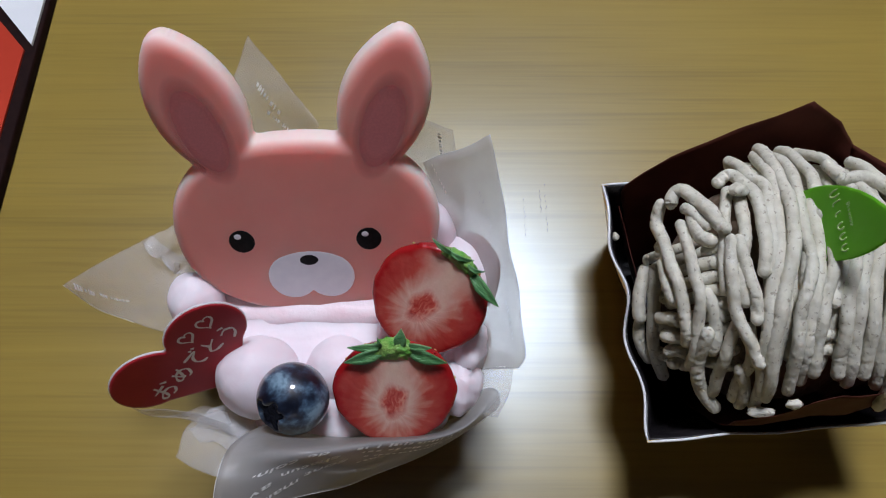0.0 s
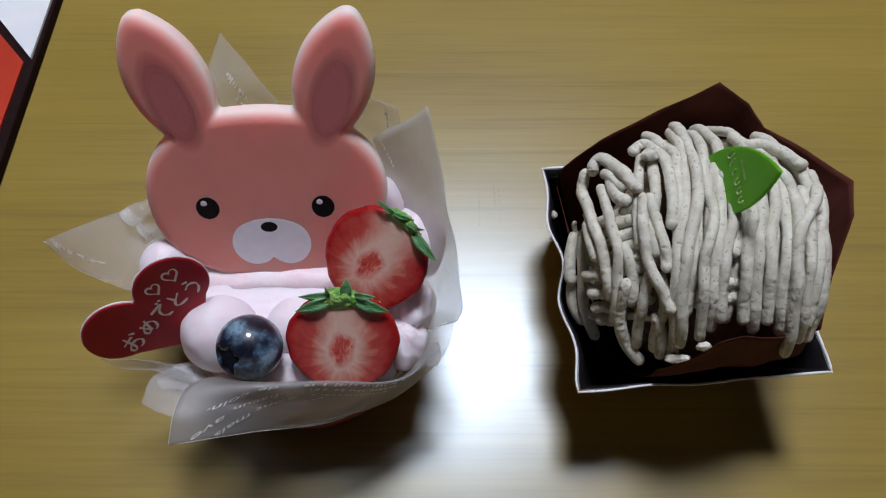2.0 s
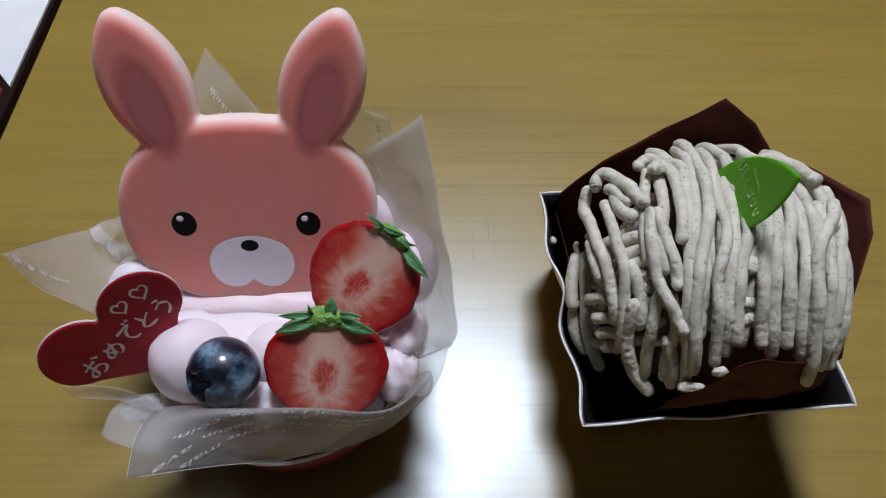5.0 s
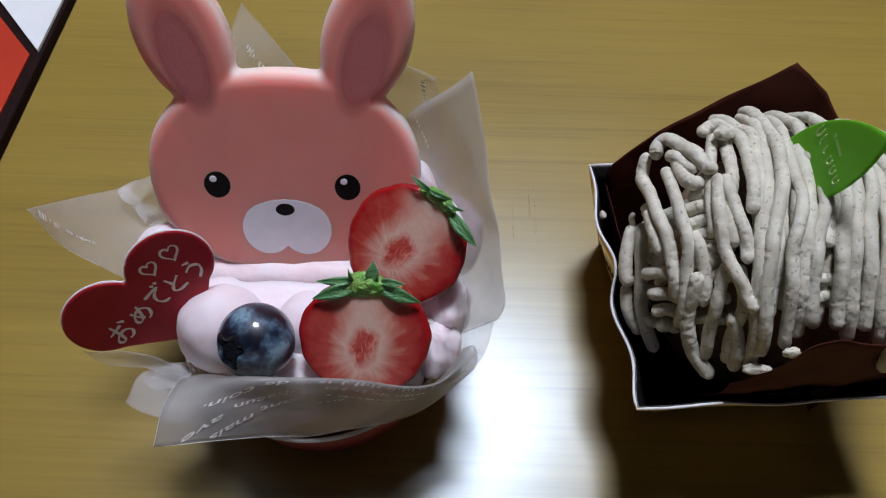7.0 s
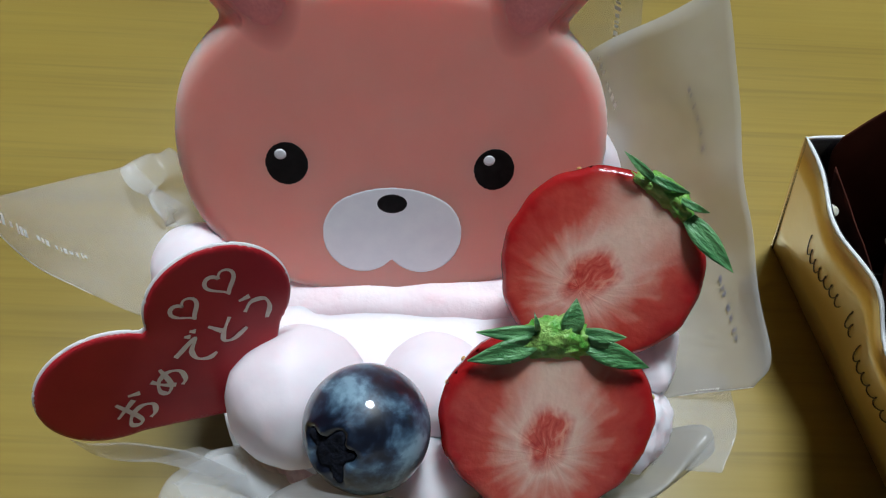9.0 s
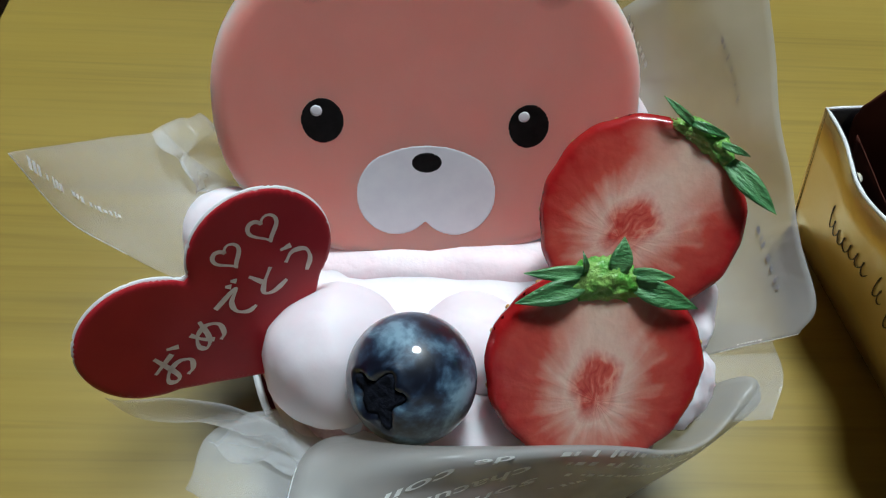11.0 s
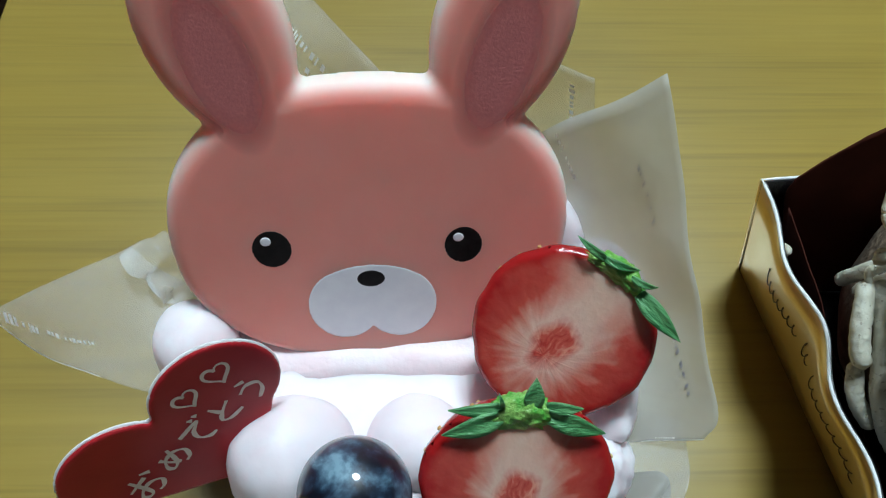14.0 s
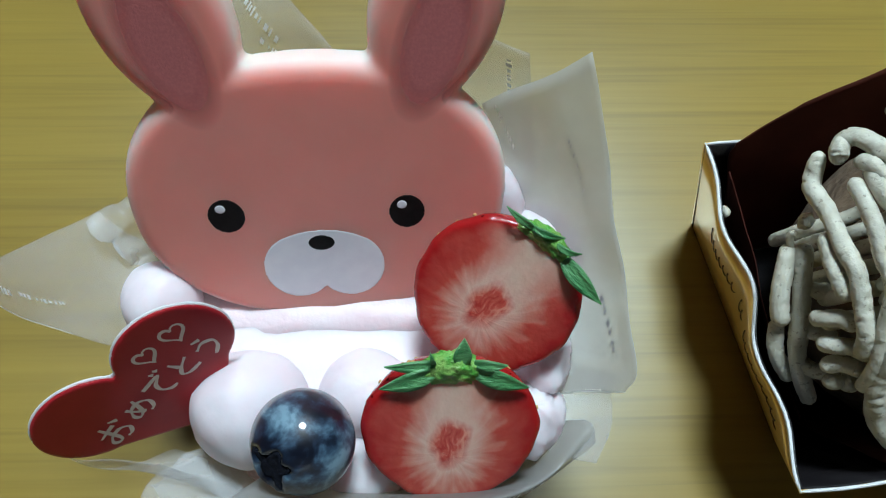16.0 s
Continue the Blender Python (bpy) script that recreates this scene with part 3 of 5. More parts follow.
# ---------------------------------------------------------------- the red and white box at the table's far side
def build_red_box():
    b = thing("printed_box", (-0.25, 0.26, 0.0), "flat red and white printed cardboard box with dark edges", "box")
    part("tray", box_mesh(-0.42, 0.05, 0.0, -0.1605, 0.46, 0.005, 0.0008), DARK_TRIM, b, "dark brown edge band")
    bm = bmesh.new()
    for z in (0.0052, 0.0062):
        bmesh.ops.contextual_create(bm, geom=[bm.verts.new((x, y, z)) for x, y in ((-0.1652, 0.052), (-0.1652, 0.2095), (-0.1870, 0.2335), (-0.34, 0.412), (-0.41, 0.412), (-0.41, 0.052))])
    bmesh.ops.bridge_loops(bm, edges=bm.edges[:])
    part("red_panel", bm, RED_BOX, b, "bright red printed panel", smooth=False)
    bm = bmesh.new()
    for z in (0.0053, 0.0066):
        bmesh.ops.contextual_create(bm, geom=[bm.verts.new((x, y, z)) for x, y in ((-0.1622, 0.2115), (-0.1622, 0.458), (-0.345, 0.458), (-0.345, 0.420))])
    bmesh.ops.bridge_loops(bm, edges=bm.edges[:])
    part("white_panel", bm, PAPER_WHITE, b, "plain white folded flap", smooth=False)


build_red_box()


# ---------------------------------------------------------------- the cake in its cup
CAKE = (-0.019, 0.076, 0.0)


def build_cup():
    c = thing("cake_cup", CAKE, "dark pink round paper cup with a thin white rim", "cup")
    prof = [(0, 0.0), (0.033, 0.0), (0.0345, 0.001), (0.0405, 0.029), (0.0398, 0.029), (0.0338, 0.002), (0, 0.002)]
    part("cup_wall", lathe(prof, CAKE, 96), CUP_PINK, c)
    part("rim", lathe([(0.0400, 0.0286), (0.0409, 0.0287), (0.0411, 0.0294), (0.0402, 0.0298), (0.0397, 0.0293), (0.0400, 0.0286)], CAKE, 96), PAPER_WHITE, c, "white paper rim")


def build_cake():
    c = thing("cream_cake", (CAKE[0], CAKE[1], 0.002), "round pink sponge cake covered in pale whipped cream", "cake")
    bm = lathe([(0, 0.0022), (0.0335, 0.0022), (0.0385, 0.026), (0.039, 0.034), (0.036, 0.0395), (0.028, 0.042), (0, 0.0425)], CAKE, 72)
    for v in bm.verts:
        v.co += 0.0012 * noise.noise_vector(v.co * 120)
    part("sponge", bm, SPONGE, c, "pink crumbly sponge")
    top = lathe([(0, 0.026), (0.0375, 0.026), (0.0385, 0.034), (0.035, 0.0400), (0.026, 0.0425), (0, 0.0430)], (CAKE[0] - 0.001, CAKE[1] + 0.002, 0), 72)
    for v in top.verts:
        v.co += 0.0014 * noise.noise_vector(v.co * 90 + Vector((3, 1, 0)))
    part("cream_layer", top, CREAM, c)
    # the ledge of pink cream under the rabbit's chin
    for x0, y0, z0, x1, y1, z1, seed in ((-0.060, 0.0765, 0.036, 0.010, 0.090, 0.0458, 1.0), (-0.056, 0.0600, 0.032, 0.006, 0.082, 0.0440, 2.0)):
        ledge = box_mesh(x0, y0, z0, x1, y1, z1, 0.0042, 5)
        bmesh.ops.subdivide_edges(ledge, edges=[e for e in ledge.edges if e.calc_length() > 0.004], cuts=9, use_grid_fill=True)
        for v in ledge.verts:
            v.co += 0.0011 * noise.noise_vector(v.co * 130 + Vector((seed, 0, 0))) + 0.0004 * noise.noise_vector(v.co * 420)
        part("cream_ledge", ledge, CREAM_PINK if seed < 2 else CREAM, c, "smoothed cream step")
    for name, ctr, size, seed in (
        ("cream_dollop", (-0.0412, 0.0600, 0.0470), (0.0122, 0.0118, 0.0128), 1.0),
        ("cream_dollop", (-0.0176, 0.0630, 0.0450), (0.0100, 0.0096, 0.0095), 2.0),
        ("cream_dollop", (-0.0620, 0.0830, 0.0480), (0.0085, 0.0090, 0.0090), 3.0),
        ("cream_dollop", (0.0195, 0.0915, 0.0490), (0.0100, 0.0130, 0.0120), 4.0),
        ("cream_dollop", (0.0035, 0.1030, 0.0520), (0.0145, 0.0100, 0.0170), 5.0),
        ("cream_swirl", (0.0180, 0.0720, 0.0450), (0.0085, 0.0110, 0.0100), 6.0),
        ("cream_swirl", (0.0165, 0.0590, 0.0430), (0.0075, 0.0085, 0.0085), 11.0),
        ("cream_dollop", (0.0020, 0.0520, 0.0400), (0.0120, 0.0090, 0.0080), 7.0),
        ("cream_dollop", (-0.0200, 0.0490, 0.0400), (0.0110, 0.0080, 0.0080), 8.0),
        ("cream_dollop", (-0.0500, 0.0980, 0.0460), (0.0100, 0.0100, 0.0090), 9.0),
        ("cream_dollop", (-0.0220, 0.1080, 0.0500), (0.0220, 0.0100, 0.0160), 10.0),
    ):
        part(name, blob(ctr, size, seed, 0.20 if name == "cream_swirl" else 0.06), CREAM, c)


build_cup()
build_cake()

RABBIT = frame_of((-0.02661, 0.10131, 0.07836), (0.99757, 0.0604, -0.0347), (0.06965, -0.86529, 0.49642))


def build_rabbit():
    mm = 0.001
    r = thing("rabbit_cake_topper", (-0.0266, 0.0814, 0.044), "pink rabbit-face cake plate with long ears standing on the cream", "cake topper")

    def outline(X, Y):
        x, y = X / mm, Y / mm
        d = ellipse(x, y, 0.7, -11.6, 37.5, 29.9, 0, 2.25)
        for cx, wide, turn in ((-23.4, 11.9, 18.0), (23.8, 11.7, -16.6)):
            d = melt(d, almond(x, y, cx, 26.2, wide, 22.6, turn, 4.0), 2.4)
        return d * mm

    part("plate_body", plate(outline, (-0.042, 0.042, -0.045, 0.054), 0.0005, 0.0095, 0.0038), PINK, r, m=RABBIT)

    def decal(name, distance, bounds, mat, lift, parent, label=""):
        return part(name, plate(distance, bounds, 0.0003, 0.00022, 0.00005), mat, parent, label, m=RABBIT @ Matrix.Translation((0, 0, lift)))

    for s in (-1, 1):
        decal("inner_ear", lambda X, Y, s=s: ellipse(X / mm, Y / mm, s * 23.0 + 0.2, 21.5, 7.4, 16.4, s * -17, 2.0) * mm, (s * 0.0232 - 0.014, s * 0.0232 + 0.014, 0.003, 0.041), PINK_EAR, 0.00003, r, "darker frosted inner ear")
        ex, ey = (-18.0, -13.0) if s < 0 else (17.7, -13.6)
        eye = decal("eye", lambda X, Y, ex=ex, ey=ey: ellipse(X / mm, Y / mm, ex, ey, 3.65, 3.95) * mm, ((ex - 5) * mm, (ex + 5) * mm, (ey - 5) * mm, (ey + 5) * mm), BLACK_PRINT, 0.00003, r, "round black printed eye")
        decal("eye_spark", lambda X, Y, ex=ex, ey=ey: ellipse(X / mm, Y / mm, ex - 1.0, ey + 1.7, 1.0, 0.95) * mm, ((ex - 3) * mm, (ex + 2) * mm, (ey - 1) * mm, (ey + 4) * mm), WHITE_PRINT, 0.00008, eye, "small white dot")

    def muzzle(X, Y):
        x, y = X / mm - 0.4, Y / mm
        d = np.minimum(ellipse(x, y, -5.6, -26.4, 7.2, 8.0), ellipse(x, y, 5.2, -26.6, 7.2, 8.0))
        return np.minimum(d, ellipse(x, y, -0.3, -24.5, 12.0, 7.3)) * mm

    mz = decal("muzzle", muzzle, (-0.016, 0.016, -0.038, -0.014), WHITE_PRINT, 0.00003, r, "pale grey-white muzzle patch")
    decal("nose", lambda X, Y: ellipse(X / mm, Y / mm, 0.0, -20.4, 2.65, 1.85) * mm, (-0.005, 0.005, -0.024, -0.017), BLACK_PRINT, 0.00008, mz, "small black nose")


build_rabbit()

# ---------------------------------------------------------------- the heart card with its handwriting
HEART = frame_of((-0.0616, 0.0616, 0.0681), (0.7432, 0.5499, 0.3811), (0.4514, -0.8326, 0.3210))


def build_heart_card():
    mm = 0.001
    h = thing("heart_card", (-0.0616, 0.0616, 0.045), "glossy dark red heart-shaped card with pale handwritten Japanese greeting", "card")

    def outline(X, Y):
        x, y = X / mm, Y / mm
        d = np.minimum(np.hypot(x + 10.2, y + 5.2) - 10.9, np.hypot(x - 10.2, y + 5.6) - 10.9)
        wedge = np.maximum(0.687 * np.abs(x) - 0.727 * (y + 29.0), y + 13.2)
        return np.minimum(np.minimum(d, np.hypot(x, y + 12.0) - 9.0), wedge) * mm

    part("card", plate(outline, (-0.024, 0.024, -0.031, 0.008), 0.0006, 0.0005, 0.00015), RED_CARD, h, m=HEART)

    def grown(X, Y):
        return outline(X, Y) - 0.00022

    part("backing", plate(grown, (-0.025, 0.025, -0.033, 0.009), 0.0006, 0.0004, 0.0001), PAPER_WHITE, h, "white card backing", m=HEART @ Matrix.Translation((0, 0, -0.0006)))
    glyphs = (
        ((-11.6, -10.6), 6.4, ([(0.05, 0.62), (0.7, 0.78)], [(0.36, 1.0), (0.36, 0.2), (0.2, 0.05), (0.08, 0.2), (0.3, 0.42), (0.65, 0.48), (0.85, 0.28), (0.7, 0.05), (0.5, 0.0)], [(0.72, 0.98), (0.95, 0.82)])),
        ((-4.6, -10.0), 5.6, ([(0.2, 0.8), (0.3, 0.45), (0.5, 0.15)], [(0.65, 0.95), (0.45, 0.3), (0.18, 0.1), (0.08, 0.3), (0.3, 0.62), (0.68, 0.7), (0.92, 0.45), (0.8, 0.1), (0.6, 0.0)])),
        ((1.9, -9.4), 6.0, ([(0.05, 0.78), (0.8, 0.88), (0.45, 0.62), (0.36, 0.3), (0.55, 0.06), (0.8, 0.04)], [(0.66, 1.12), (0.76, 1.0)], [(0.86, 1.15), (0.96, 1.03)])),
        ((7.7, -9.8), 5.4, ([(0.25, 1.0), (0.38, 0.55)], [(0.85, 0.78), (0.38, 0.48), (0.18, 0.22), (0.4, 0.04), (0.9, 0.06)])),
        ((13.6, -10.2), 5.6, ([(0.3, 1.05), (0.6, 0.96)], [(0.15, 0.62), (0.5, 0.76), (0.8, 0.55), (0.72, 0.22), (0.4, -0.05)])),
    )

    def on_card(u, v, lift):
        return Vector((u * mm, v * mm, lift))

    for (cx, cy), size, strokes in glyphs:
        bm = bmesh.new()
        for s in strokes:
            ribbon(bm, catmull([(cx + (a - 0.5) * size, cy + (b - 0.5) * size) for a, b in s], 10 * (len(s) - 1)), 0.40, 0.00012, on_card)
        part("handwritten_letter", bm, GOLD_INK, h, "pale gold pen letter", smooth=False, m=HEART)
    for cx, cy, size, lean in ((6.6, -1.9, 2.15, -8), (13.2, -2.2, 2.35, -14)):
        bm = bmesh.new()
        line = []
        for a in np.linspace(0, 2 * math.pi, 41):
            x, y = math.sin(a) ** 3, (13 * math.cos(a) - 5 * math.cos(2 * a) - 2 * math.cos(3 * a) - math.cos(4 * a)) / 15
            c, s = math.cos(radians(lean)), math.sin(radians(lean))
            line.append((cx + size * (x * 0.95 * c - y * s), cy + size * (x * 0.95 * s + y * c)))
        ribbon(bm, line, 0.32, 0.00012, on_card)
        part("drawn_heart", bm, GOLD_INK, h, "pale gold drawn heart", smooth=False, m=HEART)


build_heart_card()


# ---------------------------------------------------------------- fruit
def leaf_mesh(root, tip, normal, width, curl):
    """A pointed sepal from root to tip, arched along its normal."""
    bm = bmesh.new()
    root, tip, n = Vector(root), Vector(tip), Vector(normal).normalized()
    along = tip - root
    side = along.normalized().cross(n)
    rows = []
    for i in range(13):
        s = i / 12
        w = width * (math.sin(math.pi * min(1.0, 0.12 + 0.88 * s) ** 0.8) * 0.9 + 0.06 * (1 - s))
        c = root + along * s + n * (curl * math.sin(math.pi * s) * along.length)
        row = []
        for k in (-1, -0.5, 0, 0.5, 1):
            row.append(bm.verts.new(c + side * (w * k) + n * (w * 0.35 * abs(k) - 0.0002)))
        for k in (1, 0.5, 0, -0.5, -1):
            row.append(bm.verts.new(c + side * (w * k * 0.96) + n * (w * 0.35 * abs(k) + 0.0003)))
        rows.append(row)
    for a, b in zip(rows, rows[1:]):
        for k in range(10):
            bm.faces.new((a[k], a[(k + 1) % 10], b[(k + 1) % 10], b[k]))
    bm.faces.new(rows[0])
    bm.faces.new(rows[-1][::-1])
    return bm


def build_strawberry(m, rx, ry, depth, label, leaves, stem, core_at, core_high):
    """A halved strawberry: the cut face lies in the frame m, its calyx towards +y."""
    s = thing("strawberry_half", m.translation + m.to_3x3() @ Vector((0, -ry * 0.8, -depth * 0.6)), label, "strawberry", "halved strawberries on the cake")

    def outline(X, Y):
        y = Y / ry
        w = rx * (1.0 + 0.06 * np.clip(y, -1, 1) - 0.05 * np.clip(-y, 0, 1) ** 2)
        k = np.sqrt((X / w) ** 2 + y**2)
        bumps = 0.008 * np.sin(9 * np.arctan2(Y, X) + 1.0) + 0.006 * np.sin(17 * np.arctan2(Y, X))
        return (k - 1 - bumps) * min(rx, ry)

    face = plate(outline, (-rx * 1.25, rx * 1.25, -ry * 1.2, ry * 1.2), 0.0006, 0.0002, 0.0012,
                 dome=lambda X, Y: 0.0007 * (1 - (X / rx) ** 2 - (Y / ry) ** 2), back=False)
    part("cut_face", face, STRAW_CUT, s, "glossy cut flesh with pale rays", m=m)
    bm = bmesh.new()
    bmesh.ops.create_uvsphere(bm, u_segments=56, v_segments=28, radius=1.0)
    bmesh.ops.bisect_plane(bm, geom=bm.verts[:] + bm.edges[:] + bm.faces[:], plane_co=(0, 0, 0), plane_no=(0, 0, 1), clear_outer=True)
    for v in bm.verts:
        y = v.co.y
        w = 1.0 + 0.06 * y - 0.05 * max(0, -y) ** 2
        t = math.atan2(y * ry, v.co.x * rx)
        g = 1.0 + 0.008 * math.sin(9 * t + 1.0) + 0.006 * math.sin(17 * t)
        v.co = Vector((v.co.x * rx * w * g, v.co.y * ry * g, v.co.z * depth - 0.0011))
    part("skin", bm, STRAW_SKIN, s, "shiny red skin", m=m)
    rng = random.Random(int(rx * 1e6))
    bm = bmesh.new()
    for k in range(46):
        a, h = rng.uniform(0, 2 * math.pi), rng.uniform(0.02, 0.75)
        w = (1.0 + 0.06 * math.sin(a) - 0.05 * max(0, -math.sin(a)) ** 2) * math.sqrt(1 - h * h)
        c = Vector((math.cos(a) * rx * w, math.sin(a) * ry * math.sqrt(1 - h * h), -h * depth - 0.0012))
        bmesh.ops.create_icosphere(bm, subdivisions=1, radius=0.00042, matrix=Matrix.Translation(c) @ Matrix.Rotation(a, 4, "Z") @ Matrix.Diagonal((0.7, 1.2, 1.2, 1)))
    part("seeds", bm, SEED, s, "tiny yellow seeds", m=m)
    core = bmesh.new()
    bmesh.ops.create_icosphere(core, subdivisions=4, radius=1.0)
    for v in core.verts:
        q = v.co.copy()
        w = 1 + 0.22 * noise.noise(q * 4 + Vector((rx * 900, 0, 0))) + 0.22 * noise.noise(q * 9) + 0.16 * noise.noise(q * 19)
        v.co = Vector((q.x * 0.0060 * w, ry * core_at + q.y * core_high * w - 0.0016 * q.x * q.x, q.z * 0.0016 * w + stem))
    calyx = part("calyx", core, LEAF_CORE, s, "wet bright green cut calyx", m=m)
    for x0, y0, x1, y1, z1, w, curl in leaves:
        part("leaf", leaf_mesh((x0 * rx, y0 * ry, 0.0006), (x1 * rx, y1 * ry, z1), (0, 0, 1), w, curl), LEAF, calyx, "pointed dark green leaf", m=m)


_a = Vector((0.0093, 0.0075, 0.0104)).normalized()
S1 = frame_of((0.0076, 0.0766, 0.0652), _a.cross(Vector((-0.225, -0.641, 0.664))), (-0.225, -0.641, 0.664))
S2 = frame_of((-0.0008, 0.0521, 0.0588), (1, 0, 0), (0.02, -0.66, 0.64))
build_strawberry(S1, 0.0163, 0.0168, 0.0125, "halved ripe strawberry leaning on the rabbit plate, cut side out",
                 ((-0.22, 1.0, -0.62, 1.02, 0.0018, 0.0008, 0.10), (0.28, 0.94, 0.92, 0.84, 0.0022, 0.0019, 0.05), (0.10, 1.02, 0.40, 1.10, -0.0004, 0.0007, 0.35),
                  (-0.24, 1.0, 0.14, 1.12, -0.0006, 0.0008, 0.25)), -0.0004, 0.99, 0.0020)
build_strawberry(S2, 0.0168, 0.0160, 0.0115, "halved ripe strawberry in the cream beside a blueberry, cut side up",
                 ((-0.16, 1.00, -0.72, 0.98, 0.0008, 0.0013, 0.05), (0.26, 0.90, 0.84, 0.68, 0.0010, 0.0020, 0.05), (0.10, 1.0, 0.13, 1.34, 0.0012, 0.0018, 0.05),
                  (-0.20, 0.90, -0.78, 0.70, 0.0009, 0.0020, 0.05), (0.24, 1.0, 0.60, 0.98, 0.0012, 0.0012, 0.08), (-0.18, 1.0, -0.24, 1.22, 0.0022, 0.0005, 0.25)), 0.0, 0.94, 0.0031)


def build_blueberry():
    c, r = Vector((-0.0286, 0.0516, 0.0576)), 0.0099
    b = thing("blueberry", c - Vector((0, 0, r)), "plump dark blue blueberry with a pale bloom, resting in the cream", "blueberry")
    crown = Vector((-0.52, -0.62, 0.58)).normalized()
    m = frame_of(c, (1, 0.2, 0), crown)
    bm = bmesh.new()
    bmesh.ops.create_icosphere(bm, subdivisions=5, radius=r)
    for v in bm.verts:
        q = v.co.normalized()
        a, t = math.atan2(q.y, q.x), math.acos(max(-1, min(1, q.z)))
        star = 0.34 + 0.075 * math.cos(5 * a + 0.6) + 0.055 * math.sin(3 * a) + 0.03 * math.sin(8 * a + 1)
        dip = max(0.0, min(1.0, (star + 0.10 - t) / 0.10))
        v.co = q * r * (1 - 0.17 * dip + 0.035 * math.exp(-(((t - star - 0.12) / 0.08) ** 2)))
        v.co *= 1 - 0.05 * max(0, q.z) ** 2
    part("skin", bm, BERRY, b, m=m)

    def star_outline(X, Y):
        a = np.arctan2(Y, X)
        return np.hypot(X, Y) - r * (0.335 + 0.078 * np.cos(5 * a + 0.6) + 0.055 * np.sin(3 * a) + 0.03 * np.sin(8 * a + 1))

    part("crown", plate(star_outline, (-0.006, 0.006, -0.006, 0.006), 0.0003, 0.0010, 0.0003), BERRY_DARK, b, "dark star-shaped crown", m=m @ Matrix.Translation((0, 0, r * 0.862)))


build_blueberry()


# ---------------------------------------------------------------- the film wrapper with its print
def words(text, place, start, end, up, name, parent, label):
    """Printed letters laid on a sheet from start to end, both (u, v) on it; up is the step for one letter height."""
    cu = bpy.data.curves.new(name, "FONT")
    cu.body = text
    cu.shear = 0.25
    cu.offset = 0.012
    tmp = bpy.data.objects.new(name + "_source", cu)
    scene.collection.objects.link(tmp)
    bpy.context.view_layer.update()
    me = bpy.data.meshes.new_from_object(tmp.evaluated_get(bpy.context.evaluated_depsgraph_get()))
    bpy.data.objects.remove(tmp)
    bpy.data.curves.remove(cu)
    bm = bmesh.new()
    bm.from_mesh(me)
    bpy.data.meshes.remove(me)
    bmesh.ops.subdivide_edges(bm, edges=[e for e in bm.edges if e.calc_length() > 0.15], cuts=2)
    wide = max(v.co.x for v in bm.verts)
    for v in bm.verts:
        a, b = v.co.x / wide, v.co.y / 0.7
        v.co = Vector((start[0] + a * (end[0] - start[0]) + b * up[0], start[1] + a * (end[1] - start[1]) + b * up[1], 0))
    lost = [v for v in bm.verts if not 0.01 < v.co.y < 0.985 or not 0.01 < v.co.x < 0.99]
    bmesh.ops.delete(bm, geom=lost, context="VERTS")
    for v in bm.verts:
        u, w = v.co.x, v.co.y
        q = place(u, w)
        e = 0.02
        n = (place(u + e, w) - place(u - e, w)).cross(place(u, w + e) - place(u, w - e))
        n = n.normalized()
        v.co = q + n * (0.0002 if n.dot(Vector((0, -0.45, 0.89))) > 0 else -0.0002)
    return part(name, bm, INK_AND_GLINT, parent, label, smooth=False)


def bars(place, rows, half, parent, ink=None):
    """Writing too small to read: short broken strokes of its size."""
    for u0, v0, u1, v1, count in rows:
        bm = bmesh.new()
        rng = random.Random(int(1000 * (u0 + 7 * v0)))
        at, full = 0.0, half
        while at < 0.98:
            s0, s1 = at, min(1.0, at + rng.uniform(0.12, 0.42) / count)
            at = s1 + rng.uniform(0.10, 0.30) / count + (0.35 / count if rng.random() < 0.2 else 0)
            half = full * rng.uniform(0.45, 1.0)
            pts = [(u0 + (u1 - u0) * s, v0 + (v1 - v0) * s) for s in np.linspace(s0, s1, 5)]
            d = np.array((u1 - u0, v1 - v0)) / np.hypot(u1 - u0, v1 - v0)
            n = np.array((-d[1], d[0])) * half
            prev = None
            for i, (a, b) in enumerate(pts):
                row = []
                for sg in (-1, 1):
                    q = place(a + sg * n[0], b + sg * n[1])
                    e = 0.02
                    nn = (place(a + e, b) - place(a - e, b)).cross(place(a, b + e) - place(a, b - e)).normalized()
                    row.append(bm.verts.new(q + nn * (0.0002 if nn.dot(Vector((0, -0.45, 0.89))) > 0 else -0.0002)))
                if prev:
                    bm.faces.new((prev[0], prev[1], row[1], row[0]))
                prev = row
        part("print_line", bm, ink or INK_AND_GLINT, parent, "white print darkened as if backlit" if ink else "white print", smooth=False)


def edge_glint(place, start, end, parent):
    """A white strand for the glint on a sheet's cut edge between two (u, v) places on its border."""
    bm = bmesh.new()
    tube(bm, [place(start[0] + (end[0] - start[0]) * k / 40, start[1] + (end[1] - start[1]) * k / 40) for k in range(41)], 0.00009, 6)
    part("edge_glint", bm, INK_AND_GLINT, parent, "white strand for the glint on the cut edge")


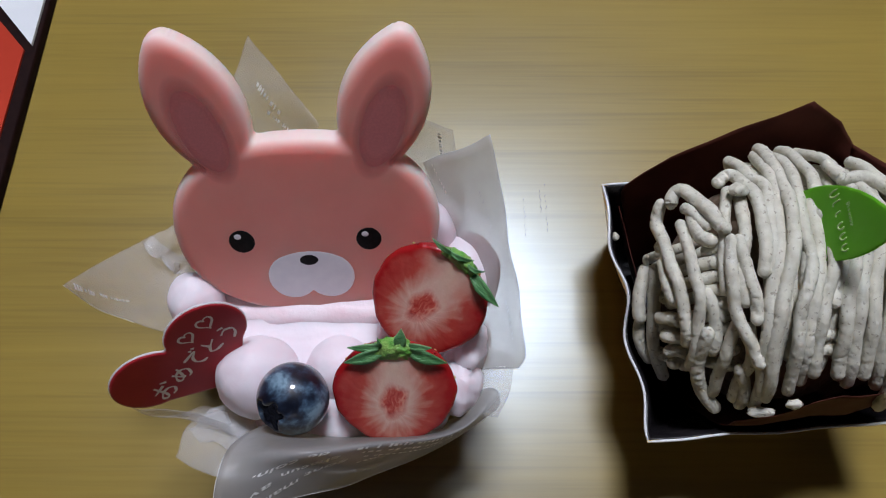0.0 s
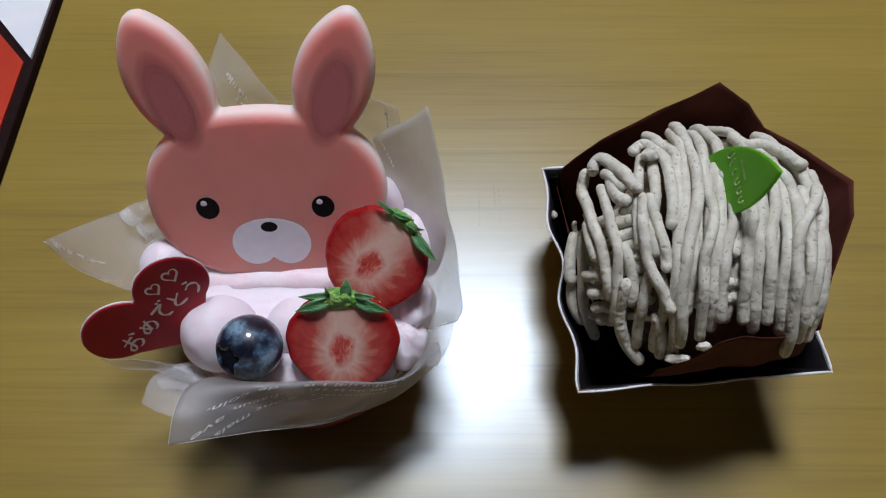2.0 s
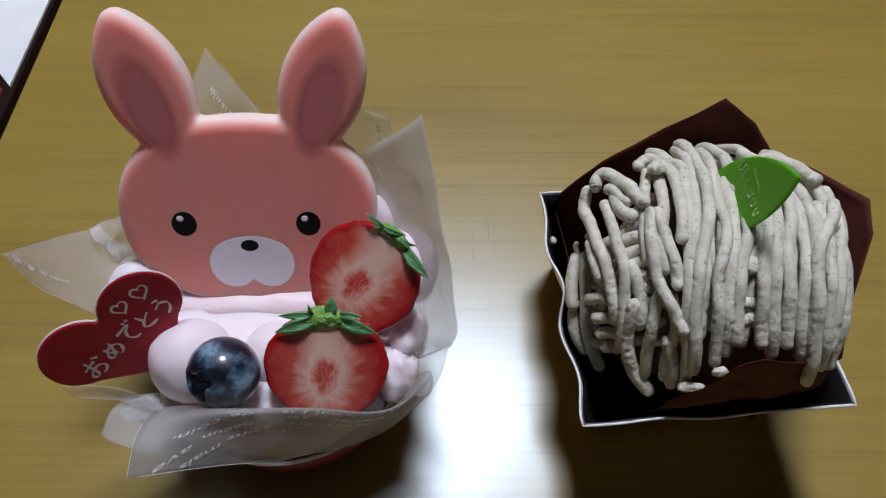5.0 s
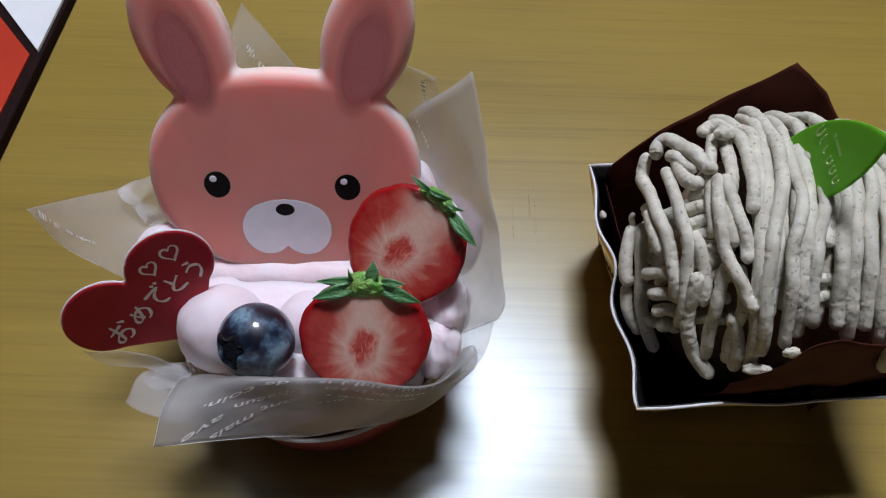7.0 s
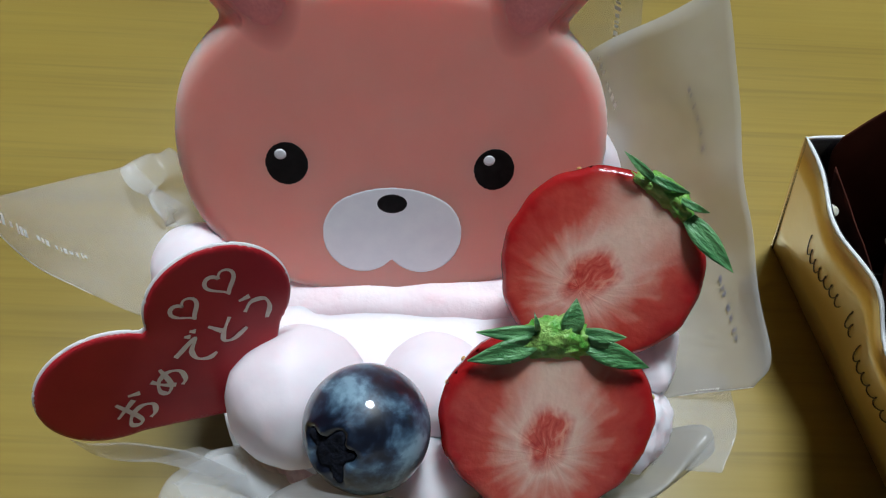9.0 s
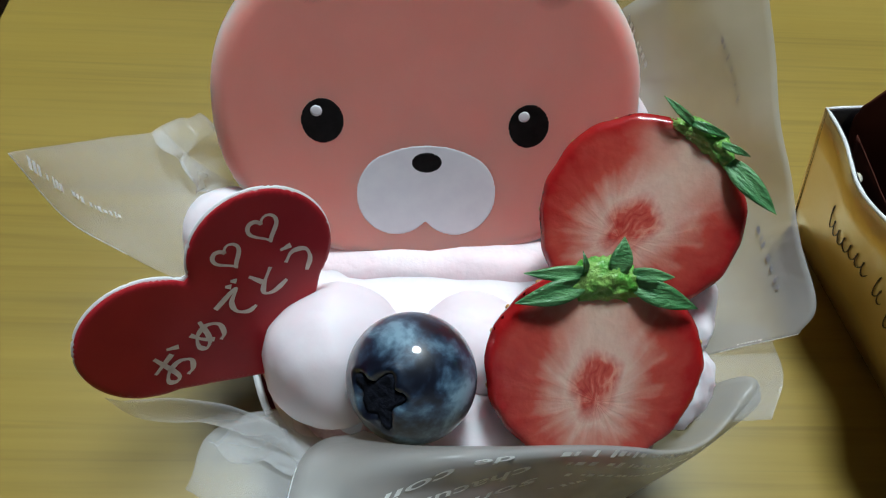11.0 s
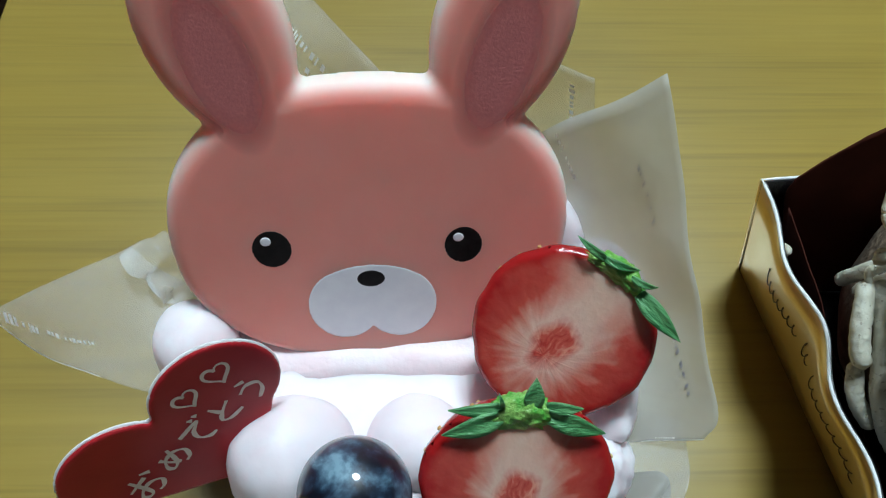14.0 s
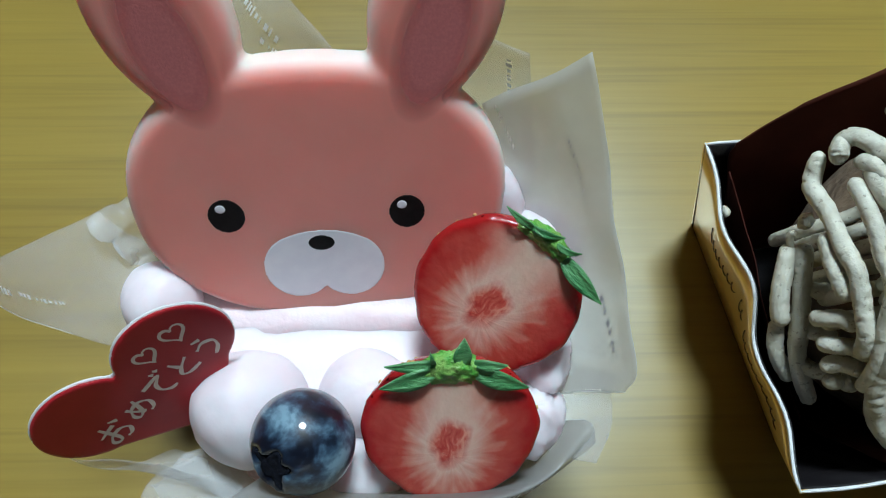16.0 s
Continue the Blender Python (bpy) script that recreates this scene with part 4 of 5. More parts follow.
def build_wrapper():
    w = thing("film_wrapper", (CAKE[0], CAKE[1], 0.0285), "frosted clear plastic film wrapper with white print, opened round the cake", "wrapper")
    # front fold
    bm, place = patch([
        [(-0.036, 0.050, 0.040), (-0.020, 0.046, 0.036), (0.000, 0.045, 0.034), (0.014, 0.050, 0.034), (0.020, 0.058, 0.036)],
        [(-0.042, 0.039, 0.062), (-0.022, 0.037, 0.070), (0.001, 0.040, 0.062), (0.017, 0.045, 0.050), (0.027, 0.056, 0.050)],
        [(-0.0435, 0.030, 0.0690), (-0.0235, 0.0320, 0.0665), (-0.0030, 0.0360, 0.0565), (0.015, 0.0430, 0.0460), (0.0285, 0.0520, 0.0500)],
        [(-0.0450, 0.0210, 0.0660), (-0.0245, 0.0262, 0.0590), (-0.0085, 0.0318, 0.0470), (0.012, 0.0425, 0.0350), (0.0275, 0.0505, 0.0460)],
    ], 40, 24, 0.0006, 1.0)
    front = thicken(part("front_fold", bm, FILM_SHADED, w), 0.00008)
    for text, start, end, up in (("de", (0.33, 0.415), (0.27, 0.45), (0.0064, 0.0397)), ("coin.", (0.25, 0.48), (0.11, 0.70), (0.0058, 0.0480)),
                                 ("chacun", (0.36, 0.49), (0.19, 0.69), (0.0083, 0.0422)), ("ave", (0.17, 0.77), (0.06, 0.96), (0.0083, 0.0422)),
                                 ("sont", (0.38, 0.57), (0.26, 0.72), (0.0058, 0.0384)), ("mais", (0.25, 0.76), (0.13, 0.97), (0.0083, 0.0384))):
        words(text, place, start, end, up, "print_word", front, "white printed script")
    bars(place, ((0.76, 0.44, 0.38, 0.43, 9), (0.73, 0.55, 0.41, 0.50, 8), (0.70, 0.62, 0.42, 0.57, 7), (0.47, 0.61, 0.40, 0.66, 3)), 0.033, front)
    edge_glint(place, (0.02, 1.0), (0.98, 1.0), front)
    edge_glint(place, (0.0, 0.45), (0.0, 1.0), front)
    # small folds at the front corner
    bm, place = patch([
        [(-0.050, 0.056, 0.036), (-0.042, 0.050, 0.036), (-0.034, 0.046, 0.036)],
        [(-0.0590, 0.046, 0.0480), (-0.048, 0.040, 0.0500), (-0.038, 0.038, 0.0500)],
        [(-0.0616, 0.0365, 0.0492), (-0.051, 0.0320, 0.0520), (-0.040, 0.0310, 0.0520)],
    ], 20, 16, 0.0012, 5.0, 110)
    thicken(part("corner_fold", bm, FILM, w), 0.00008)
    bm, place = patch([
        [(-0.0760, 0.0505, 0.0500), (-0.0660, 0.0495, 0.0535), (-0.0560, 0.0485, 0.0540), (-0.0470, 0.0460, 0.0510)],
        [(-0.0690, 0.0490, 0.0450), (-0.0610, 0.0480, 0.0470), (-0.0530, 0.0460, 0.0470), (-0.0450, 0.0430, 0.0450)],
        [(-0.0590, 0.0530, 0.0370), (-0.0540, 0.0520, 0.0370), (-0.0480, 0.0510, 0.0360), (-0.0420, 0.0480, 0.0350)],
    ], 24, 18, 0.0010, 8.0, 110)
    thicken(part("side_fold", bm, FILM, w), 0.00008)
    # left corner
    bm, place = patch([
        [(-0.0880, 0.0770, 0.0765), (-0.0815, 0.0745, 0.0600), (-0.066, 0.0720, 0.0480), (-0.055, 0.0700, 0.0380)],
        [(-0.0840, 0.0860, 0.0690), (-0.0760, 0.0830, 0.0580), (-0.064, 0.0800, 0.0470), (-0.054, 0.0800, 0.0360)],
        [(-0.0760, 0.1010, 0.0560), (-0.0700, 0.0980, 0.0520), (-0.061, 0.0960, 0.0440), (-0.052, 0.0950, 0.0340)],
    ], 28, 18, 0.0012, 11.0, 80)
    left = thicken(part("left_corner", bm, FILM_THIN, w), 0.00008)
    bars(place, ((0.04, 0.08, 0.16, 0.16, 4), (0.18, 0.20, 0.34, 0.30, 5)), 0.04, left)
    edge_glint(place, (0.0, 0.0), (0.45, 0.0), left)
    # crumpled film inside the left corner
    bm, place = patch([
        [(-0.0740, 0.0960, 0.0620), (-0.0690, 0.1000, 0.0580), (-0.0620, 0.1050, 0.0560)],
        [(-0.0680, 0.0900, 0.0540), (-0.0640, 0.0950, 0.0520), (-0.0570, 0.1000, 0.0500)],
        [(-0.0600, 0.0860, 0.0400), (-0.0560, 0.0900, 0.0400), (-0.0500, 0.0950, 0.0380)],
    ], 36, 30, 0.0035, 41.0, 210)
    thicken(part("crumpled_fold", bm, FILM, w), 0.00008)
    bm, place = patch([
        [(-0.0600, 0.0440, 0.0470), (-0.0520, 0.0400, 0.0500), (-0.0440, 0.0370, 0.0520)],
        [(-0.0560, 0.0500, 0.0420), (-0.0490, 0.0460, 0.0430), (-0.0410, 0.0430, 0.0430)],
        [(-0.0500, 0.0560, 0.0340), (-0.0440, 0.0520, 0.0330), (-0.0370, 0.0480, 0.0330)],
    ], 36, 30, 0.0028, 57.0, 190)
    thicken(part("crumpled_fold", bm, FILM, w), 0.00008)
    # back corner
    bm, place = patch([
        [(-0.0470, 0.1575, 0.0780), (-0.0360, 0.1430, 0.0776), (-0.0240, 0.1275, 0.0770)],
        [(-0.0560, 0.1400, 0.0640), (-0.0440, 0.1310, 0.0620), (-0.0270, 0.1200, 0.0580)],
        [(-0.0600, 0.1250, 0.0400), (-0.0460, 0.1180, 0.0400), (-0.0300, 0.1130, 0.0380)],
    ], 24, 16, 0.0012, 14.0, 80)
    back = thicken(part("back_corner", bm, FILM_THIN, w), 0.00008)
    bars(place, ((0.30, 0.18, 0.62, 0.22, 5), (0.50, 0.28, 0.88, 0.30, 6), (0.62, 0.46, 0.92, 0.46, 5)), 0.03, back)
    # right panel
    bm, place = patch([
        [(0.0065, 0.1155, 0.0745), (0.0155, 0.1135, 0.0850), (0.0245, 0.1120, 0.0950)],
        [(0.0130, 0.1030, 0.0560), (0.0220, 0.1000, 0.0720), (0.0292, 0.0950, 0.0800)],
        [(0.0180, 0.0850, 0.0440), (0.0260, 0.0820, 0.0560), (0.0330, 0.0780, 0.0680)],
        [(0.0195, 0.0690, 0.0390), (0.0280, 0.0665, 0.0510), (0.0350, 0.0640, 0.0625)],
        [(0.0205, 0.0640, 0.0370), (0.0278, 0.0622, 0.0480), (0.0336, 0.0605, 0.0575)],
    ], 20, 30, 0.0010, 17.0, 70)
    right = thicken(part("right_panel", bm, FILM_DENSE, w), 0.00008)
    bars(place, ((0.12, 0.02, 0.16, 0.14, 4), (0.5, 0.97, 0.72, 0.975, 5)), 0.012, right)
    bars(place, ((0.66, 0.16, 0.70, 0.30, 4), (0.74, 0.52, 0.78, 0.68, 4)), 0.020, right, BACKLIT_INK)
    edge_glint(place, (0.35, 1.0), (1.0, 1.0), right)
    # the sheet's second layer behind the head
    bm, place = patch([
        [(-0.0060, 0.1210, 0.0840), (0.0040, 0.1220, 0.0870), (0.0150, 0.1190, 0.0860)],
        [(-0.0020, 0.1180, 0.0660), (0.0070, 0.1160, 0.0700), (0.0170, 0.1130, 0.0720)],
        [(0.0040, 0.1120, 0.0440), (0.0110, 0.1090, 0.0470), (0.0200, 0.1050, 0.0500)],
    ], 20, 20, 0.0009, 33.0, 80)
    layer = thicken(part("back_layer", bm, FILM_THIN, w), 0.00008)
    bars(place, ((0.80, 0.10, 0.78, 0.42, 5),), 0.03, layer)
    # low right lobe
    bm, place = patch([
        [(0.0120, 0.0560, 0.0340), (0.0170, 0.0630, 0.0360), (0.0200, 0.0720, 0.0380)],
        [(0.0215, 0.0500, 0.0450), (0.0250, 0.0590, 0.0450), (0.0270, 0.0700, 0.0430)],
        [(0.0275, 0.0470, 0.0540), (0.0310, 0.0550, 0.0540), (0.0330, 0.0660, 0.0500)],
    ], 20, 16, 0.0008, 21.0, 80)
    thicken(part("low_lobe", bm, FILM, w), 0.00008)


build_wrapper()

# ---------------------------------------------------------------- the chestnut cake in its box
BOX_TOP = [Vector((0.0705, 0.0420, 0.044)), Vector((0.1495, 0.0480, 0.046)), Vector((0.1450, 0.1310, 0.044)), Vector((0.0642, 0.1250, 0.0445))]
BOX_MID = Vector((0.1075, 0.0880, 0.0))
BOX_FOOT = [Vector((0.0885, 0.0590, 0)), Vector((0.1380, 0.0650, 0)), Vector((0.1380, 0.1220, 0)), Vector((0.0760, 0.1240, 0))]


def box_corner(i, z):
    top, foot = BOX_TOP[i % 4], BOX_FOOT[i % 4]
    return foot.lerp(Vector((top.x, top.y, 0)), z / top.z) + Vector((0, 0, z))


def build_box():
    b = thing("cake_box", (BOX_MID.x, BOX_MID.y, 0.0), "open square card box, gold outside and black inside, worn white edges", "box")
    thick = 0.0007
    for i in range(4):
        for layer, mat, name, label in ((0, BOX_GOLD, "side_panel", "gold card side"), (1, BOX_BLACK, "lining", "glossy black lining")):
            bm = bmesh.new()
            rows = []
            for s in np.linspace(0, 1, 41):
                col = []
                for f in (0.0, 0.25, 0.5, 0.75, 1.0):
                    a, c = box_corner(i, f * BOX_TOP[i].z), box_corner(i + 1, f * BOX_TOP[(i + 1) % 4].z)
                    out = (c - a).cross(Vector((0, 0, 1))).normalized()
                    wave = (0.0014 * math.sin(5.5 * math.pi * s + i) + 0.0006 * math.sin(13 * s + 2 * i)) * f * math.sin(math.pi * s) ** 0.5 * (1.0 if i == 3 else 0.22)
                    q = a.lerp(c, s) + out * wave + Vector((0, 0, (0.0010 * math.sin(9 * s + 3 * i) * math.sin(math.pi * s)) * f))
                    near, far = (q, q - out * thick) if layer == 0 else (q - out * (thick + 0.00005), q - out * (thick + 0.0005))
                    col.append((near, far))
                rows.append(col)
            V = [[(bm.verts.new(p), bm.verts.new(q)) for p, q in col] for col in rows]
            for x, y in zip(V, V[1:]):
                for k in range(4):
                    bm.faces.new((x[k][0], y[k][0], y[k + 1][0], x[k + 1][0]))
                    bm.faces.new((x[k][1], x[k + 1][1], y[k + 1][1], y[k][1]))
                for k in (0, 4):
                    bm.faces.new((x[k][0], x[k][1], y[k][1], y[k][0]))
            panel = part(name, bm, mat, b, label)
            if layer == 0:
                edge = bmesh.new()
                tube(edge, [col[4][0] * 0.5 + col[4][1] * 0.5 for col in rows], 0.00042, 6, 0.3, i)
                part("cut_edge", edge, PAPER_WHITE, panel, "white raw card edge")
                if i == 3:
                    # three words of looping dark script along the side
                    def on_side(s, f):
                        p, q = s * 40, f * 4
                        j, k = min(int(p), 39), min(int(q), 3)
                        u, w = p - j, q - k
                        at = rows[j][k][0] * (1 - u) * (1 - w) + rows[j + 1][k][0] * u * (1 - w) + rows[j][k + 1][0] * (1 - u) * w + rows[j + 1][k + 1][0] * u * w
                        return at + Vector((-0.00025, 0, -0.0001))

                    for s0, s1, loops in ((0.20, 0.42, 7), (0.46, 0.52, 2), (0.56, 0.88, 9)):
                        script = bmesh.new()
                        line = []
                        for j in range(loops * 12 + 1):
                            a = 2 * math.pi * j / 12
                            tall = 0.06 + (0.06 if j < 10 else 0.025 * math.sin(0.21 * j + loops) ** 2)
                            line.append(on_side(s0 + (s1 - s0) * j / (loops * 12) + 0.007 * math.cos(a), 0.56 + 0.7 * tall * math.sin(a) + (0.03 if j < 10 else 0)))
                        tube(script, line, 0.00016, 5)
                        part("script_print", script, INK_DARK, panel, "thin dark script")
    low = [box_corner(i, 0.0) for i in range(4)]
    bm = bmesh.new()
    top = [bm.verts.new(p + Vector((0, 0, 0.0012))) for p in low]
    bot = [bm.verts.new(p) for p in low]
    bm.faces.new(top)
    bm.faces.new(bot[::-1])
    for i in range(4):
        bm.faces.new((bot[i], bot[(i + 1) % 4], top[(i + 1) % 4], top[i]))
    part("bottom", bm, BOX_BLACK, b, smooth=False)


def build_liner():
    l = thing("paper_liner", (0.1075, 0.087, 0.0014), "dark brown glossy paper liner standing up round the chestnut cake", "paper liner")

    def flap(name, seed, rows):
        bm, _ = patch(rows, 40, 20, 0.0006, seed, 90, True)
        thicken(part(name, bm, LINER, l), 0.00016)

    flap("back_flap", 0.0, [
            [(0.0715, 0.1235, 0.0465), (0.0830, 0.1270, 0.0588), (0.1000, 0.1280, 0.0738), (0.1148, 0.1278, 0.0875), (0.1280, 0.1285, 0.0760), (0.1380, 0.1290, 0.0630)],
            [(0.0720, 0.1215, 0.0380), (0.0830, 0.1230, 0.0420), (0.1000, 0.1235, 0.0500), (0.1148, 0.1240, 0.0580), (0.1280, 0.1235, 0.0540), (0.1385, 0.1230, 0.0500)],
            [(0.0830, 0.1120, 0.0020), (0.0880, 0.1140, 0.0020), (0.0960, 0.1150, 0.0020), (0.1140, 0.1160, 0.0020), (0.1260, 0.1170, 0.0020), (0.1360, 0.1170, 0.0020)],
    ])
    flap("side_flap", 3.0, [
            [(0.1380, 0.1290, 0.0630), (0.1450, 0.1130, 0.0720), (0.1520, 0.0970, 0.0790), (0.1490, 0.0855, 0.0790), (0.1470, 0.0720, 0.0640), (0.1455, 0.0600, 0.0520)],
            [(0.1385, 0.1230, 0.0500), (0.1420, 0.1100, 0.0520), (0.1450, 0.0960, 0.0540), (0.1445, 0.0850, 0.0540), (0.1430, 0.0720, 0.0480), (0.1420, 0.0600, 0.0430)],
            [(0.1360, 0.1170, 0.0020), (0.1370, 0.1050, 0.0020), (0.1380, 0.0950, 0.0020), (0.1380, 0.0850, 0.0020), (0.1380, 0.0720, 0.0020), (0.1380, 0.0600, 0.0020)],
    ])
    flap("front_flap", 6.0, [
            [(0.0930, 0.0470, 0.0520), (0.0995, 0.0462, 0.0620), (0.1050, 0.0475, 0.0730), (0.1120, 0.0490, 0.0745), (0.1240, 0.0505, 0.0695), (0.1370, 0.0535, 0.0610)],
            [(0.0920, 0.0480, 0.0420), (0.1000, 0.0475, 0.0450), (0.1080, 0.0480, 0.0480), (0.1140, 0.0490, 0.0490), (0.1240, 0.0500, 0.0460), (0.1380, 0.0540, 0.0430)],
            [(0.0920, 0.0640, 0.0020), (0.0990, 0.0645, 0.0020), (0.1080, 0.0650, 0.0020), (0.1140, 0.0655, 0.0020), (0.1240, 0.0660, 0.0020), (0.1340, 0.0665, 0.0020)],
    ])
    flap("left_flap", 9.0, [
            [(0.0690, 0.1170, 0.0440), (0.0730, 0.1000, 0.0400), (0.0765, 0.0850, 0.0330), (0.0795, 0.0700, 0.0300), (0.0815, 0.0600, 0.0300)],
            [(0.0765, 0.1130, 0.0200), (0.0798, 0.1000, 0.0200), (0.0822, 0.0850, 0.0200), (0.0845, 0.0700, 0.0200), (0.0855, 0.0610, 0.0200)],
            [(0.0825, 0.1100, 0.0020), (0.0850, 0.1000, 0.0020), (0.0875, 0.0850, 0.0020), (0.0900, 0.0720, 0.0020), (0.0910, 0.0650, 0.0020)],
    ])


def dome(x, a):
    """A place on the mound: x across, a from 0 (front foot) to 1 (back foot)."""
    g = math.pi * (0.01 + 0.90 * a)
    e = min(0.98, abs((x - 0.1085) / 0.0395))
    shrink = (1 - e**4) ** 0.25
    c, s = math.cos(g), math.sin(g)
    return Vector((x, 0.0885 - 0.0375 * math.copysign(abs(c) ** 0.87, c) * (0.6 + 0.4 * shrink), 0.0430 + 0.0425 * shrink * s**0.87))


def build_mont_blanc():
    c = thing("chestnut_cake", (0.109, 0.088, 0.0016), "chestnut cream cake covered in thick piped beige strands", "cake")
    core = bmesh.new()
    bmesh.ops.create_uvsphere(core, u_segments=48, v_segments=28, radius=1.0)
    for v in core.verts:
        q = v.co.copy()
        w = 1 + 0.05 * noise.noise(q * 3)
        v.co = Vector((0.1112 + q.x * 0.0295 * w, 0.0885 + q.y * 0.0330 * w, 0.0402 + q.z * 0.0386 * w))
    part("cake_core", core, CHESTNUT_CORE, c, "darker cake under the strands")
    rng = random.Random(5)
    R = 0.00172

    def pipe(line, radius=R, label=""):
        bm = bmesh.new()
        piped(bm, line, radius, rng.uniform(0, 90))
        part("cream_strand", bm, CHESTNUT, c, label)

    def lay(lift, *ways, radius=R):
        """A strand laid on the mound through (millimetres across, share from front to back), lifted by so many millimetres."""
        flat = catmull([(x / 1000, a, lift / 1000) for x, a in ways], 18 * (len(ways) - 1))
        pts, ph = [], rng.uniform(0, 6)
        for i, (x, a, up) in enumerate(flat):
            q = dome(x, a)
            out = (q - Vector((q.x, 0.089, 0.044))).normalized()
            # the open side has slumped
            slump = 0.022 * max(0.0, 0.70 - a) * min(1.0, max(0.0, (0.094 - x) / 0.016))
            pts.append(q + out * float(up + 0.00035 * math.sin(0.26 * i + ph)) + float(slump) * Vector((0.21, 0.42, -0.88)))
        pipe(pts, radius * rng.uniform(0.92, 1.06))

    # the under layer that shows between the others
    n = 15
    for k in range(n):
        x = 0.0945 + 0.0455 * (k + 0.5) / n
        ph, am, lift, top = rng.uniform(0, 6), rng.uniform(0.0003, 0.0009), rng.uniform(-2.8, -1.6), rng.uniform(0.80, 0.92)
        low = rng.uniform(0.16, 0.24)
        lay(lift, *[(1000 * (x + am * math.sin(5 * q + ph) - 0.08 * max(0, q - 0.4) * (x - 0.1085)), low + (top - low) * q) for q in np.linspace(0, 1, 6)])
    # long strands hanging over the front
    lay(3.0, (102.3, 0.85), (101.5, 0.66), (101.5, 0.56), (99.3, 0.49), (96.3, 0.39), (95.5, 0.28), (97.8, 0.12))
    lay(1.5, (101.0, 0.84), (100.0, 0.69), (97.8, 0.54), (94.8, 0.43), (94.0, 0.30), (95.5, 0.18), (97.8, 0.06))
    lay(2.2, (109.8, 0.88), (110.6, 0.76), (110.3, 0.66), (109.0, 0.56))
    lay(1.0, (107.3, 0.86), (106.5, 0.70), (104.5, 0.53), (103.5, 0.42))
    lay(2.5, (104.6, 0.62), (103.8, 0.54), (104.5, 0.48), (101.5, 0.38), (101.5, 0.28), (103.0, 0.14))
    lay(1.0, (108.0, 0.62), (107.5, 0.51), (105.3, 0.39), (104.5, 0.28), (106.0, 0.16))
    lay(2.0, (110.9, 0.58), (110.5, 0.49), (107.5, 0.39), (106.8, 0.30), (107.5, 0.20))
    lay(0.5, (114.0, 0.62), (113.5, 0.50), (111.3, 0.43), (109.8, 0.38))
    lay(1.5, (116.2, 0.64), (115.8, 0.50), (113.5, 0.40), (113.5, 0.28), (114.3, 0.19))
    lay(1.5, (119.0, 0.66), (118.8, 0.51), (116.5, 0.40), (116.5, 0.28), (118.0, 0.16))
    lay(1.5, (122.8, 0.66), (123.3, 0.54), (120.3, 0.43), (120.3, 0.30), (121.0, 0.19))
    lay(1.0, (124.5, 0.66), (125.5, 0.55), (125.5, 0.45), (124.0, 0.29), (126.3, 0.15))
    lay(2.5, (116.0, 0.74), (120.3, 0.66), (124.8, 0.60), (127.8, 0.55), (128.5, 0.50), (127.0, 0.40), (127.0, 0.28), (127.8, 0.18))
    lay(2.4, (113.5, 0.86), (117.0, 0.76), (119.5, 0.68), (119.0, 0.60))
    lay(4.0, (116.5, 0.67), (118.8, 0.66), (125.5, 0.66), (130.0, 0.62), (134.5, 0.60), radius=0.0019)
    lay(3.5, (136.8, 0.56), (132.3, 0.50), (127.6, 0.44), (126.8, 0.35), (127.4, 0.24), (129.3, 0.09))
    lay(1.0, (137.0, 0.62), (138.4, 0.54), (135.3, 0.43), (133.8, 0.28), (133.8, 0.18))
    lay(1.5, (131.5, 0.56), (132.3, 0.46), (131.5, 0.36), (131.5, 0.25), (133.0, 0.12))
    lay(1.2, (126.0, 0.80), (129.5, 0.70), (133.5, 0.60), (136.0, 0.50))
    lay(0.6, (136.5, 0.48), (137.0, 0.36), (136.5, 0.24), (135.5, 0.12))
    # the tangle at the open side
    lay(1.5, (73.0, 0.68), (71.5, 0.61), (73.0, 0.51), (74.5, 0.43), (76.0, 0.33), (76.8, 0.26))
    lay(1.0, (71.8, 0.53), (72.5, 0.44), (73.8, 0.39))
    lay(2.5, (75.3, 0.59), (76.8, 0.49), (78.3, 0.41), (78.3, 0.31), (78.3, 0.19))
    lay(4.0, (73.8, 0.62), (74.4, 0.65), (76.0, 0.66), (79.8, 0.61), (82.8, 0.56), (85.0, 0.54), radius=0.0019)
    lay(2.0, (78.3, 0.61), (79.0, 0.55), (82.8, 0.53), radius=0.0019)
    lay(3.0, (76.0, 0.62), (78.3, 0.59), (81.3, 0.55))
    lay(2.5, (84.3, 0.66), (88.8, 0.69), (92.5, 0.65), (94.0, 0.58), (93.3, 0.50), (92.5, 0.45))
    lay(1.5, (92.0, 0.80), (94.0, 0.71), (97.0, 0.66), (96.3, 0.56), (94.0, 0.46))
    lay(3.0, (85.8, 0.54), (85.0, 0.45), (86.5, 0.36), (91.0, 0.28), (93.3, 0.23))
    lay(2.0, (87.3, 0.54), (89.5, 0.45), (91.0, 0.39), (91.0, 0.34))
    lay(1.0, (88.0, 0.66), (85.8, 0.58), (84.3, 0.50), (84.3, 0.41))
    lay(1.0, (90.5, 0.66), (90.0, 0.56), (88.0, 0.47), (89.0, 0.38))
    lay(2.5, (80.5, 0.33), (79.8, 0.21), (82.8, 0.12), (89.5, 0.04), radius=0.0019)
    lay(1.0, (87.3, 0.35), (85.8, 0.25), (85.8, 0.16), (86.5, 0.09))
    lay(0.5, (89.5, 0.22), (93.0, 0.13), (94.5, 0.05))
    lay(0.5, (79.8, 0.43), (82.8, 0.33), (82.8, 0.24))
